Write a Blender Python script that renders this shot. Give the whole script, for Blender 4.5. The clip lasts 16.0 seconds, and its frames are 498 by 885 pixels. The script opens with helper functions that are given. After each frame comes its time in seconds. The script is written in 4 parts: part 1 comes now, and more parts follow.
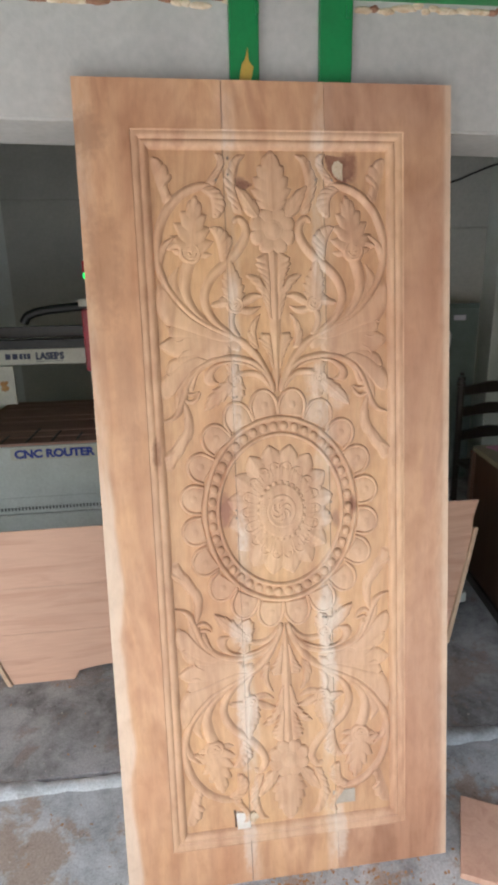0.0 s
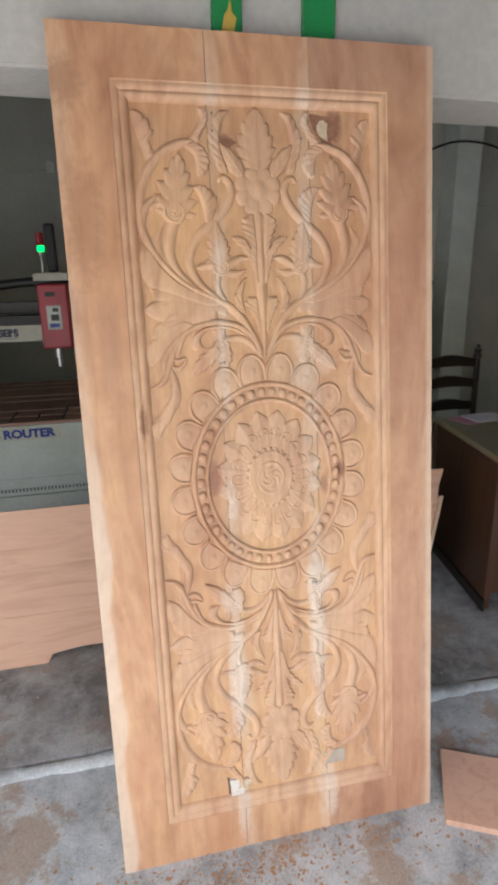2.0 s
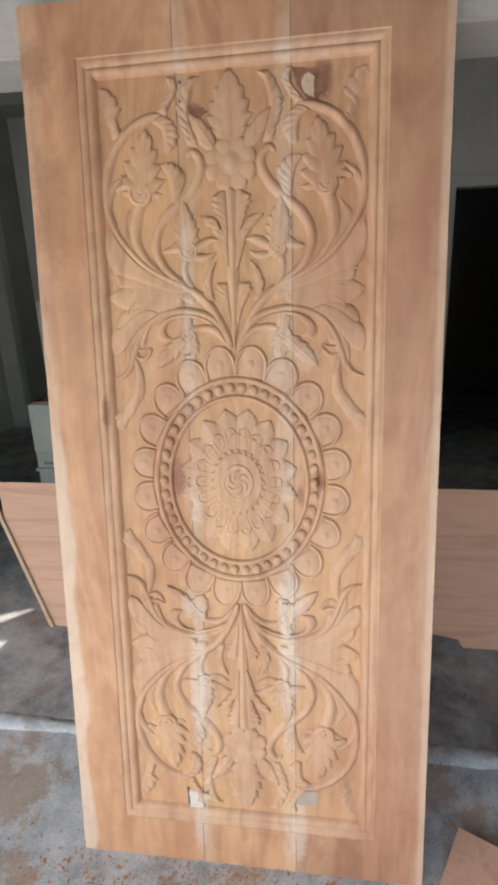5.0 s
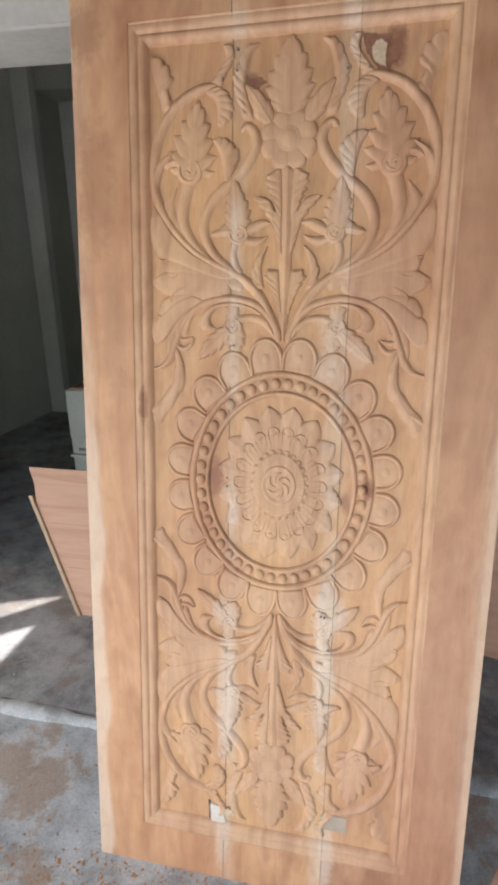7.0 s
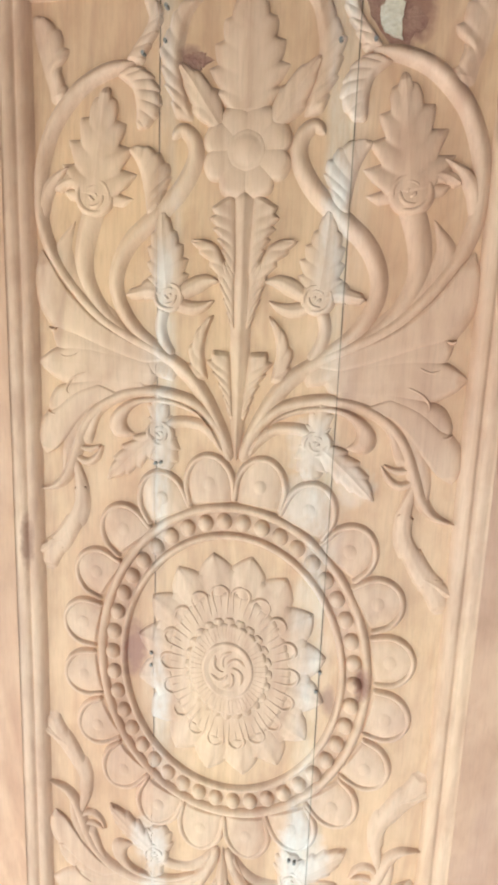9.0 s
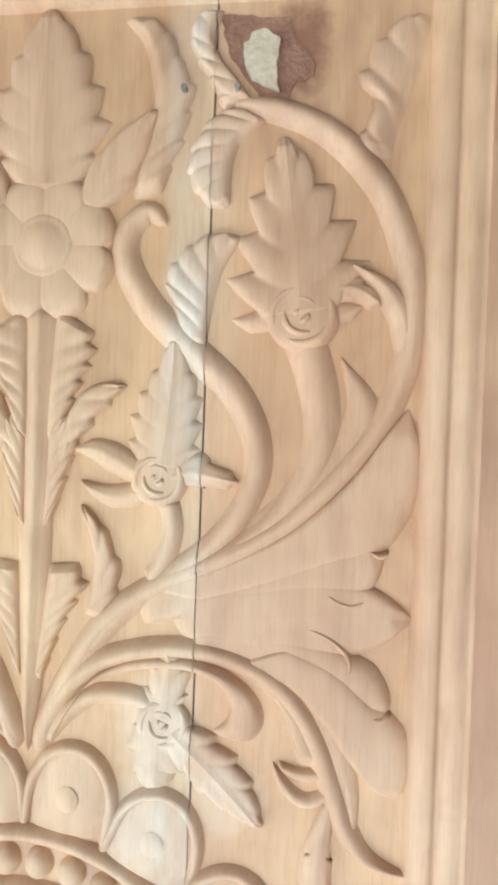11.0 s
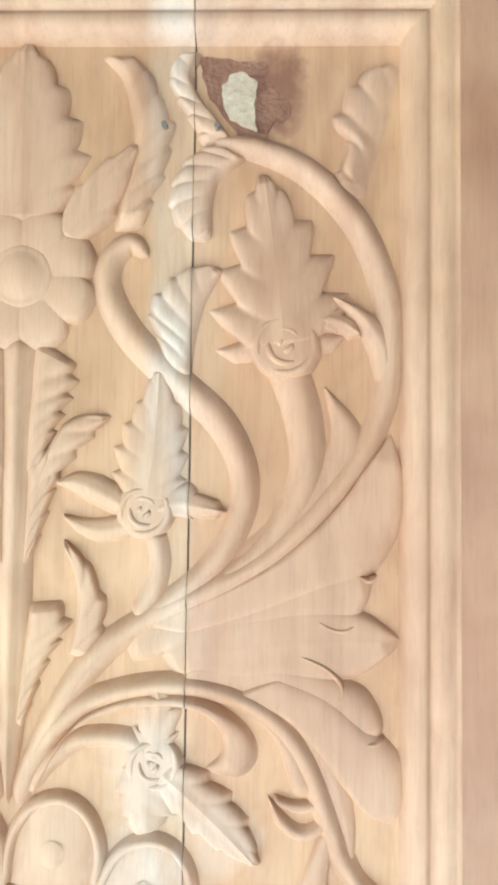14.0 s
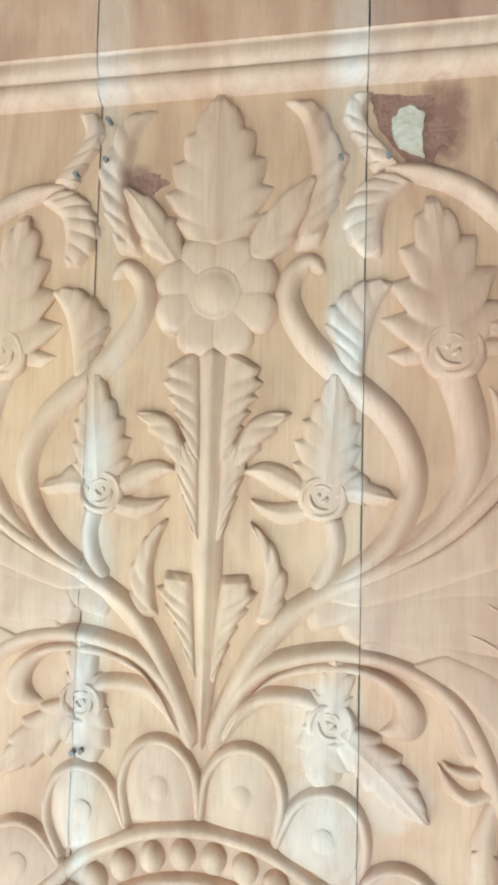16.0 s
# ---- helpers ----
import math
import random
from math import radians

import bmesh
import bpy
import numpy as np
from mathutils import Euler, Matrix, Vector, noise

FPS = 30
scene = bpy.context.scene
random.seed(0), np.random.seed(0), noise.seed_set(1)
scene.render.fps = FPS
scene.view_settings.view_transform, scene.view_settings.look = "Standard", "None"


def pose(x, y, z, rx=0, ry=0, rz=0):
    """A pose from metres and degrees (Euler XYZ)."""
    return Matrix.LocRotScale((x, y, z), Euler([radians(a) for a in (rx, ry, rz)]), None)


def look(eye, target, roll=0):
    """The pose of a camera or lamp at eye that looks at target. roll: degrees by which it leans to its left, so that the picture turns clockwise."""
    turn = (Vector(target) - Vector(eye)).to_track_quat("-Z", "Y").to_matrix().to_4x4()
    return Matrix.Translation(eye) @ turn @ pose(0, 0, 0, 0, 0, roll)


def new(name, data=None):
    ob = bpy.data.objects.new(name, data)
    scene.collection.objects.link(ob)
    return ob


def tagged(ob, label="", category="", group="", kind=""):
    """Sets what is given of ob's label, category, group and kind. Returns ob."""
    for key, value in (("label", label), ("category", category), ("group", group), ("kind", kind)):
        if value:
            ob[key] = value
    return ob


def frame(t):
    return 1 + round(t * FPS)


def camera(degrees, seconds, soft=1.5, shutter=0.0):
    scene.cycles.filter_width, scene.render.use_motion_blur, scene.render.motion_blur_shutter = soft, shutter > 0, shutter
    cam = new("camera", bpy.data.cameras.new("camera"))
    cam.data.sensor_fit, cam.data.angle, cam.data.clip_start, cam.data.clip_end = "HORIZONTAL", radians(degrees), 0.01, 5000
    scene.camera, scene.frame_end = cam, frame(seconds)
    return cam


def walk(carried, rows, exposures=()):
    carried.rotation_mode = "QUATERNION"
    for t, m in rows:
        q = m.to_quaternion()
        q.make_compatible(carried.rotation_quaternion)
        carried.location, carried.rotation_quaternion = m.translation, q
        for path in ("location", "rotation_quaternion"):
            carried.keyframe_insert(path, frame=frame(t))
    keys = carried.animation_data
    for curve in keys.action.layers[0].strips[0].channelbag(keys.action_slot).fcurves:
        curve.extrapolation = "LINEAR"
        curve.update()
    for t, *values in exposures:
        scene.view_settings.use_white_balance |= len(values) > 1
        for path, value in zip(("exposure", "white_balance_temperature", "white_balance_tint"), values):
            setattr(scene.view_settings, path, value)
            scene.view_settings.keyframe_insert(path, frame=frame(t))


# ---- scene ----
cam = camera(48.7, 16.0, 3.8)
LEAN = 8.0  # degrees by which the carved door leans back; the path is given in the door's own frame
PATH = [
    (0, (-0.238, -1.357, 1.396), (-0.004, 0.614, 1.147), -2.2),
    (0.5, (-0.341, -1.323, 1.39), (0.036, 0.626, 1.148), -2.2),
    (1, (-0.382, -1.326, 1.376), (0.02, 0.618, 1.133), -2.7),
    (1.5, (-0.366, -1.332, 1.355), (0.039, 0.609, 1.096), -2.8),
    (2, (-0.334, -1.329, 1.353), (0.075, 0.603, 1.041), -2.8),
    (2.5, (-0.228, -1.338, 1.355), (0.056, 0.614, 1.023), -2.3),
    (3, (-0.127, -1.276, 1.356), (0.043, 0.688, 1.019), -2.4),
    (3.2, (-0.084, -1.233, 1.365), (0.058, 0.732, 1.021), -2.1),
    (5.5, (0.231, -1.22, 1.342), (-0.107, 0.721, 0.997), -1.0),
    (6, (0.216, -1.217, 1.33), (-0.123, 0.723, 0.98), -0.6),
    (6.5, (0.2, -1.208, 1.34), (-0.181, 0.721, 0.976), 0.3),
    (7, (0.176, -1.14, 1.353), (-0.229, 0.784, 0.984), 1.0),
    (7.5, (0.153, -1.023, 1.358), (-0.271, 0.895, 0.983), 1.2),
    (8, (0.139, -0.91, 1.395), (-0.341, 0.99, 0.996), 1.3),
    (8.5, (0.131, -0.822, 1.445), (-0.291, 1.096, 1.065), 1.6),
    (9, (0.15, -0.702, 1.5), (-0.204, 1.236, 1.16), 2.2),
    (9.5, (0.194, -0.586, 1.543), (-0.119, 1.379, 1.337), 2.6),
    (10, (0.21, -0.484, 1.58), (-0.056, 1.496, 1.475), 2.4),
    (12.5, (0.215, -0.367, 1.600), (0.081, 1.628, 1.648), 0.5),
    (13, (0.199, -0.381, 1.598), (0.167, 1.617, 1.670), 0.5),
    (13.5, (0.204, -0.391, 1.598), (0.147, 1.607, 1.671), 0.7),
    (14, (0.185, -0.397, 1.599), (0.144, 1.601, 1.676), 0.7),
    (14.5, (0.133, -0.390, 1.606), (0.101, 1.609, 1.676), 0.9),
    (15, (0.097, -0.396, 1.616), (-0.062, 1.596, 1.687), 1.1),
    (15.5, (0.096, -0.411, 1.606), (-0.154, 1.571, 1.701), 1.3),
    (16, (0.108, -0.454, 1.581), (-0.196, 1.520, 1.695), 1.5),
]
EXPOSURES = [(0.0, 1.69, 6200, 12), (0.5, 1.96, 6150, 11), (1.0, 1.72, 6200, 12), (2.0, 1.7, 6250, 13), (3.0, 1.62, 6300, 13), (7.6, 1.55, 6250, 12), (8.0, 1.55, 6150, 11), (8.5, 1.74, 5550, 1), (9.0, 2.15, 5400, -1), (10.0, 2.28, 5350, -3), (13.0, 2.38, 5250, -6), (14.0, 2.44, 5320, -4), (15.0, 2.32, 4850, -8), (16.0, 2.3, 4820, -9)]
walk(cam, [(t, pose(0, 0, 0, -LEAN) @ look(eye, target, roll)) for t, eye, target, roll in PATH], EXPOSURES)

# ---- light ----
world = bpy.data.worlds.new("world")
scene.world = world
world.use_nodes = True
wt = world.node_tree
sky = wt.nodes.new("ShaderNodeTexSky")
sky.sky_type, sky.sun_disc = "NISHITA", False
SUN_EL, SUN_AZ = 55.0, 225.0
sky.sun_elevation, sky.sun_rotation = radians(SUN_EL), radians(SUN_AZ)
sky.air_density, sky.dust_density = 1.6, 4.0
wt.links.new(sky.outputs[0], wt.nodes["Background"].inputs[0])
wt.nodes["Background"].inputs[1].default_value = 0.125
sun_data = bpy.data.lights.new("sun", "SUN")
sun_data.energy, sun_data.angle, sun_data.color = 3.0, radians(0.6), (1.0, 0.95, 0.88)
sun = new("sun", sun_data)
sd = Vector((math.sin(radians(SUN_AZ)) * math.cos(radians(SUN_EL)), math.cos(radians(SUN_AZ)) * math.cos(radians(SUN_EL)), math.sin(radians(SUN_EL))))
sun.matrix_basis = look(sd * 30, (0, 0, 0))


# ---- materials ----
def mat(name, rough=0.6, metal=0.0, spec=0.5):
    m = bpy.data.materials.new(name)
    m.use_nodes = True
    b = m.node_tree.nodes["Principled BSDF"]
    b.inputs["Roughness"].default_value, b.inputs["Metallic"].default_value = rough, metal
    b.inputs["Specular IOR Level"].default_value = spec
    return m, m.node_tree, b


def ramp(nt, fac, stops):
    n = nt.nodes.new("ShaderNodeValToRGB")
    el = n.color_ramp.elements
    while len(el) < len(stops):
        el.new(0.5)
    for e, (p, c) in zip(el, stops):
        e.position, e.color = p, (*c, 1) if len(c) == 3 else c
    nt.links.new(fac, n.inputs[0])
    return n.outputs[0]


def grey(*stops):
    return [(p, (v, v, v)) for p, v in stops]


def noise_tex(nt, vec, scale, detail=4, rough=0.55, distort=0.0):
    n = nt.nodes.new("ShaderNodeTexNoise")
    n.inputs["Scale"].default_value, n.inputs["Detail"].default_value = scale, detail
    n.inputs["Roughness"].default_value, n.inputs["Distortion"].default_value = rough, distort
    if vec is not None:
        nt.links.new(vec, n.inputs["Vector"])
    return n.outputs[0]


def scaled(nt, vec, s, loc=(0, 0, 0), rot=(0, 0, 0)):
    n = nt.nodes.new("ShaderNodeMapping")
    n.inputs["Scale"].default_value, n.inputs["Location"].default_value, n.inputs["Rotation"].default_value = s, loc, rot
    nt.links.new(vec, n.inputs["Vector"])
    return n.outputs[0]


def mix(nt, fac, a, b, kind="MIX"):
    n = nt.nodes.new("ShaderNodeMix")
    n.data_type, n.blend_type = "RGBA", kind
    for sock, v in ((n.inputs[0], fac), (n.inputs[6], a), (n.inputs[7], b)):
        if isinstance(v, (int, float)):
            sock.default_value = v
        elif isinstance(v, tuple):
            sock.default_value = (*v, 1)
        else:
            nt.links.new(v, sock)
    return n.outputs[2]


def calc(nt, op, a, b=0.0, c=0.0):
    n = nt.nodes.new("ShaderNodeMath")
    n.operation = op
    for sock, v in zip(n.inputs, (a, b, c)):
        if isinstance(v, (int, float)):
            sock.default_value = v
        else:
            nt.links.new(v, sock)
    return n.outputs[0]


def bump(nt, b, height, strength=0.3, dist=0.002):
    n = nt.nodes.new("ShaderNodeBump")
    n.inputs["Strength"].default_value, n.inputs["Distance"].default_value = strength, dist
    nt.links.new(height, n.inputs["Height"])
    nt.links.new(n.outputs[0], b.inputs["Normal"])


def coords(nt, ob=None):
    n = nt.nodes.new("ShaderNodeTexCoord")
    if ob:
        n.object = ob
    return n.outputs["Object"]


def plain(name, c1, c2, scale=6.0, rough=0.6, metal=0.0, fine=60.0, bumpy=0.15, dist=0.002, spec=0.5):
    """Paint, plaster, metal: two tones in broad stains, with fine grain and relief."""
    m, nt, b = mat(name, rough, metal, spec)
    v = coords(nt)
    big = ramp(nt, noise_tex(nt, v, scale, 5, 0.6, 0.4), grey((0.35, 0), (0.68, 1)))
    small = noise_tex(nt, v, fine, 3)
    col = mix(nt, big, c1, c2)
    col = mix(nt, 0.25, col, ramp(nt, small, grey((0.3, 0.55), (0.7, 1.0))), "MULTIPLY")
    nt.links.new(col, b.inputs["Base Color"])
    bump(nt, b, small, bumpy, dist)
    return m


# the carved door stands at the origin of the plan and leans back on the lintel
door = new("carved_door")
door.matrix_basis = pose(0, 0, 0, -LEAN)
CZ, CX = 1.042, 0.002          # middle of the carving, in the door's own x and z
SEAMS = (-0.112, 0.132)        # joints between its three boards
tagged(door, "pale unfinished carved wooden door of three boards leaning on a lintel", "door")


PALE = (0.77, 0.68, 0.57)


def carved_wood(name="carved_wood", warm=(1.0, 1.0, 1.0), strong=0.45, broad=1.0, third=(0.625, 0.396, 0.247)):
    """Fresh-cut timber: long grain, pink and straw zones board by board, pale sapwood along the joints, a few resin-brown knots."""
    m, nt, b = mat(name, 0.5, 0.0, 0.4)
    v = coords(nt, door)
    sep = nt.nodes.new("ShaderNodeSeparateXYZ")
    nt.links.new(v, sep.inputs[0])
    x, y, z = sep.outputs
    wav = noise_tex(nt, scaled(nt, v, (3, 3, 1.1)), 1.6, 3, 0.5, 0.6)
    fig = noise_tex(nt, scaled(nt, v, (16, 16, 1.3)), 1.4, 5, 0.6, 1.1)
    fine = noise_tex(nt, scaled(nt, v, (240, 240, 9)), 1.0, 3, 0.6)
    pores = noise_tex(nt, scaled(nt, v, (520, 520, 34)), 1.0, 2, 0.5)
    xs = calc(nt, "ADD", x, calc(nt, "MULTIPLY", calc(nt, "SUBTRACT", wav, 0.5), 0.05))
    xf = nt.nodes.new("ShaderNodeMapRange")
    xf.inputs[1].default_value, xf.inputs[2].default_value = -0.45, 0.45
    nt.links.new(x, xf.inputs[0])
    u = xf.outputs[0]
    board = nt.nodes.new("ShaderNodeValToRGB")
    board.color_ramp.interpolation = "CONSTANT"
    el = board.color_ramp.elements
    el.new(0.5)
    for e, (p, c) in zip(el, ((0.0, (0.63, 0.398, 0.24)), (0.3755, (0.64, 0.414, 0.252)), (0.6467, third))):
        e.position, e.color = p, (*c, 1)
    nt.links.new(u, board.inputs[0])
    pink = ramp(nt, wav, [(0.36, (1.06, 1.04, 0.98)), (0.5, (1.0, 0.98, 0.98)), (0.66, (0.93, 0.85, 0.82))])
    col = mix(nt, 1.0, board.outputs[0], pink, "MULTIPLY")
    figure = ramp(nt, fig, [(0.32, (0.80, 0.72, 0.68)), (0.47, (0.97, 0.95, 0.94)), (0.6, (1.08, 1.08, 1.06)), (0.74, (0.92, 0.88, 0.86))])
    col = mix(nt, strong if broad == 1.0 else 0.3, col, figure, "MULTIPLY")
    swirl = noise_tex(nt, scaled(nt, v, (3.2 / broad, 3.2, 0.9 / broad)), 1.7, 3.5, 0.55, 3.0)
    col = mix(nt, strong, col, ramp(nt, swirl, [(0.34, (0.72, 0.61, 0.56)), (0.45, (0.95, 0.91, 0.88)), (0.53, (1.08, 1.07, 1.05)), (0.60, (0.94, 0.88, 0.85)), (0.68, (0.80, 0.69, 0.65))]), "MULTIPLY")
    # growth rings, long and wavering
    rx = calc(nt, "ADD", calc(nt, "MULTIPLY", x, 1.0), calc(nt, "MULTIPLY", noise_tex(nt, scaled(nt, v, (2.6, 2.6, 0.8)), 1.3, 2.5, 0.5, 1.2), 0.34))
    ringv = calc(nt, "SINE", calc(nt, "MULTIPLY", rx, 190.0))
    rings = calc(nt, "MULTIPLY_ADD", ringv, 0.35, fig)
    col = mix(nt, 0.14, col, ramp(nt, rings, [(0.15, (0.84, 0.77, 0.72)), (0.45, (0.99, 0.98, 0.97)), (0.8, (1.05, 1.05, 1.04))]), "MULTIPLY")
    # sapwood bands along the joints and on the outer edges
    edge = calc(nt, "ADD", x, calc(nt, "MULTIPLY", calc(nt, "SUBTRACT", noise_tex(nt, scaled(nt, v, (0.6, 0.6, 2.4)), 1.3, 2, 0.5), 0.5), 0.09))
    em = nt.nodes.new("ShaderNodeMapRange")
    em.inputs[1].default_value, em.inputs[2].default_value = -0.45, 0.45
    nt.links.new(edge, em.inputs[0])
    strips = ramp(nt, em.outputs[0], grey((0.0, 0.62), (0.396, 0.55), (0.408, 0.0), (0.604, 0.0), (0.616, 0.55), (1.0, 0.62)))
    sides = ramp(nt, u, grey((0.0, 0.8), (0.05, 0.0), (0.345, 0.0), (0.374, 0.35), (0.3758, 1.0), (0.6462, 1.0), (0.6472, 0.4), (0.68, 0.0), (0.955, 0.0), (0.99, 0.6)))
    sap = calc(nt, "MULTIPLY", strips, sides)
    patchy = ramp(nt, noise_tex(nt, scaled(nt, v, (6, 6, 2.2)), 1.5, 3), grey((0.38, 0.1), (0.58, 1.0)))
    patchy = calc(nt, "MULTIPLY", patchy, ramp(nt, noise_tex(nt, scaled(nt, v, (60, 60, 22)), 1.0, 4, 0.65), grey((0.34, 0.35), (0.6, 1.0))))
    col = mix(nt, calc(nt, "MULTIPLY", sap, patchy), col, (0.77, 0.68, 0.56))
    if broad > 1:
        # pale sapwood along the outer edges of the door
        zf = calc(nt, "DIVIDE", z, 2.07)
        low = ramp(nt, calc(nt, "ADD", zf, calc(nt, "MULTIPLY", calc(nt, "SUBTRACT", fig, 0.5), 0.3)), grey((0.0, 1.0), (0.5, 0.9), (0.62, 0.0)))
        col = mix(nt, calc(nt, "MULTIPLY", ramp(nt, em.outputs[0], grey((0.0, 0.75), (0.03, 0.7), (0.042, 0.0))), low), col, (0.77, 0.66, 0.52))
        col = mix(nt, ramp(nt, u, grey((0.978, 0.0), (0.986, 0.5), (1.0, 0.6))), col, (0.74, 0.60, 0.45))
    # sanding dust and handling marks
    dust = noise_tex(nt, scaled(nt, v, (26, 26, 17)), 1.0, 5, 0.65, 0.4)
    col = mix(nt, 0.6, col, ramp(nt, dust, [(0.33, (0.88, 0.84, 0.80)), (0.5, (1.0, 1.0, 1.0)), (0.66, (1.05, 1.07, 1.08))]), "MULTIPLY")
    col = mix(nt, 1.0, col, warm, "MULTIPLY")
    # brown knots and resin
    for kx, kz, rx, rz, c, a in ((-0.135, 1.05, 0.022, 0.05, (0.30, 0.13, 0.09), 0.75), (0.186, 1.045, 0.012, 0.035, (0.22, 0.08, 0.05), 0.8), (0.142, 1.01, 0.012, 0.03, (0.32, 0.17, 0.11), 0.7),
                                 (-0.305, 1.205, 0.014, 0.045, (0.28, 0.13, 0.07), 0.75), (-0.072, 1.848, 0.018, 0.018, (0.26, 0.12, 0.08), 0.7), (0.192, 1.885, 0.03, 0.045, (0.27, 0.12, 0.075), 0.9), (-0.40, 1.66, 0.05, 0.16, (0.38, 0.20, 0.115), 0.5), (-0.37, 1.36, 0.03, 0.20, (0.40, 0.22, 0.13), 0.35), (-0.42, 1.95, 0.05, 0.06, (0.38, 0.21, 0.12), 0.6), (0.40, 1.55, 0.03, 0.25, (0.46, 0.25, 0.155), 0.4), (0.385, 1.1, 0.02, 0.12, (0.46, 0.25, 0.165), 0.45),
                                 (0.105, 1.375, 0.04, 0.045, PALE, 0.3), (0.165, 1.325, 0.03, 0.035, PALE, 0.25), (0.09, 1.30, 0.03, 0.045, PALE, 0.3), (-0.115, 0.50, 0.022, 0.20, PALE, 0.55), (0.115, 0.58, 0.028, 0.17, PALE, 0.55),
                                 (0.125, 0.75, 0.04, 0.06, PALE, 0.45), (-0.115, 0.72, 0.03, 0.05, PALE, 0.4), (-0.115, 0.12, 0.02, 0.10, PALE, 0.5), (0.135, 0.12, 0.025, 0.10, PALE, 0.5)):
        dx = calc(nt, "DIVIDE", calc(nt, "SUBTRACT", xs, kx), rx)
        dz = calc(nt, "DIVIDE", calc(nt, "SUBTRACT", z, kz), rz)
        d = calc(nt, "ADD", calc(nt, "MULTIPLY", dx, dx), calc(nt, "MULTIPLY", dz, dz))
        d = calc(nt, "ADD", d, calc(nt, "MULTIPLY", calc(nt, "SUBTRACT", noise_tex(nt, v, 60, 3), 0.5), 1.6))
        col = mix(nt, calc(nt, "MULTIPLY", ramp(nt, d, grey((0.2, 1.0), (1.0, 0.0))), a), col, c)
    col = mix(nt, 0.17, col, ramp(nt, fine, grey((0.3, 0.72), (0.62, 1.0))), "MULTIPLY")
    col = mix(nt, 0.16, col, ramp(nt, pores, grey((0.36, 0.6), (0.46, 1.0))), "MULTIPLY")
    nt.links.new(col, b.inputs["Base Color"])
    rr = ramp(nt, fig, grey((0.3, 0.42), (0.7, 0.58)))
    nt.links.new(rr, b.inputs["Roughness"])
    h = calc(nt, "ADD", calc(nt, "MULTIPLY", fine, 0.6), calc(nt, "MULTIPLY", pores, 0.4))
    bump(nt, b, h, 0.25, 0.0004)
    return m


def timber(name, c1, c2, axis="x", rough=0.55):
    m, nt, b = mat(name, rough, 0.0, 0.4)
    v = coords(nt)
    long = {"x": (1.2, 14, 14), "z": (14, 14, 1.2)}[axis]
    thin = {"x": (8, 220, 220), "z": (220, 220, 8)}[axis]
    fig = noise_tex(nt, scaled(nt, v, long), 1.5, 5, 0.6, 1.0)
    fine = noise_tex(nt, scaled(nt, v, thin), 1.0, 3)
    info = nt.nodes.new("ShaderNodeObjectInfo")
    col = ramp(nt, fig, [(0.3, c1), (0.55, c2), (0.75, tuple(0.5 * (p + q) for p, q in zip(c1, c2)))])
    col = mix(nt, 0.22, col, ramp(nt, fine, grey((0.3, 0.65), (0.65, 1.0))), "MULTIPLY")
    col = mix(nt, 0.35, col, ramp(nt, info.outputs["Random"], grey((0.0, 0.75), (1.0, 1.1))), "MULTIPLY")
    nt.links.new(col, b.inputs["Base Color"])
    bump(nt, b, fine, 0.3, 0.0008)
    return m


def concrete(name, c1, c2, c3, stain=(0.30, 0.17, 0.09), amount=0.5):
    """Worn cement floor: pale trodden patches, rusty sawdust blotches, grit and specks of paint."""
    m, nt, b = mat(name, 0.7, 0.0, 0.35)
    v = coords(nt)
    big = noise_tex(nt, v, 2.1, 7, 0.68, 0.3)
    mid = noise_tex(nt, v, 7, 7, 0.72, 0.2)
    blot = noise_tex(nt, scaled(nt, v, (1, 1, 1), (7, 3, 1)), 4.2, 7, 0.7, 0.2)
    grit = noise_tex(nt, v, 150, 4, 0.75)
    col = ramp(nt, calc(nt, "ADD", calc(nt, "MULTIPLY", big, 0.5), calc(nt, "MULTIPLY", mid, 0.5)), [(0.41, c1), (0.5, c2), (0.58, c3)])
    col = mix(nt, ramp(nt, blot, grey((0.53, 0), (0.59, amount))), col, stain)
    col = mix(nt, 0.5, col, ramp(nt, grit, grey((0.36, 0.5), (0.6, 1.1))), "MULTIPLY")
    for sc_, lim, c in ((34, 0.46, (0.62, 0.58, 0.52)), (44, 0.47, (0.10, 0.085, 0.07)), (23, 0.33, (0.34, 0.12, 0.08))):
        spots = nt.nodes.new("ShaderNodeTexVoronoi")
        spots.inputs["Scale"].default_value = sc_
        nt.links.new(v, spots.inputs["Vector"])
        col = mix(nt, ramp(nt, calc(nt, "ADD", spots.outputs["Distance"], calc(nt, "MULTIPLY", mid, 0.9)), grey((lim, 0.7), (lim + 0.05, 0.0))), col, c)
    nt.links.new(col, b.inputs["Base Color"])
    nt.links.new(ramp(nt, big, grey((0.3, 0.55), (0.7, 0.85))), b.inputs["Roughness"])
    bump(nt, b, calc(nt, "ADD", calc(nt, "MULTIPLY", mid, 0.6), calc(nt, "MULTIPLY", grit, 0.4)), 0.35, 0.003)
    return m


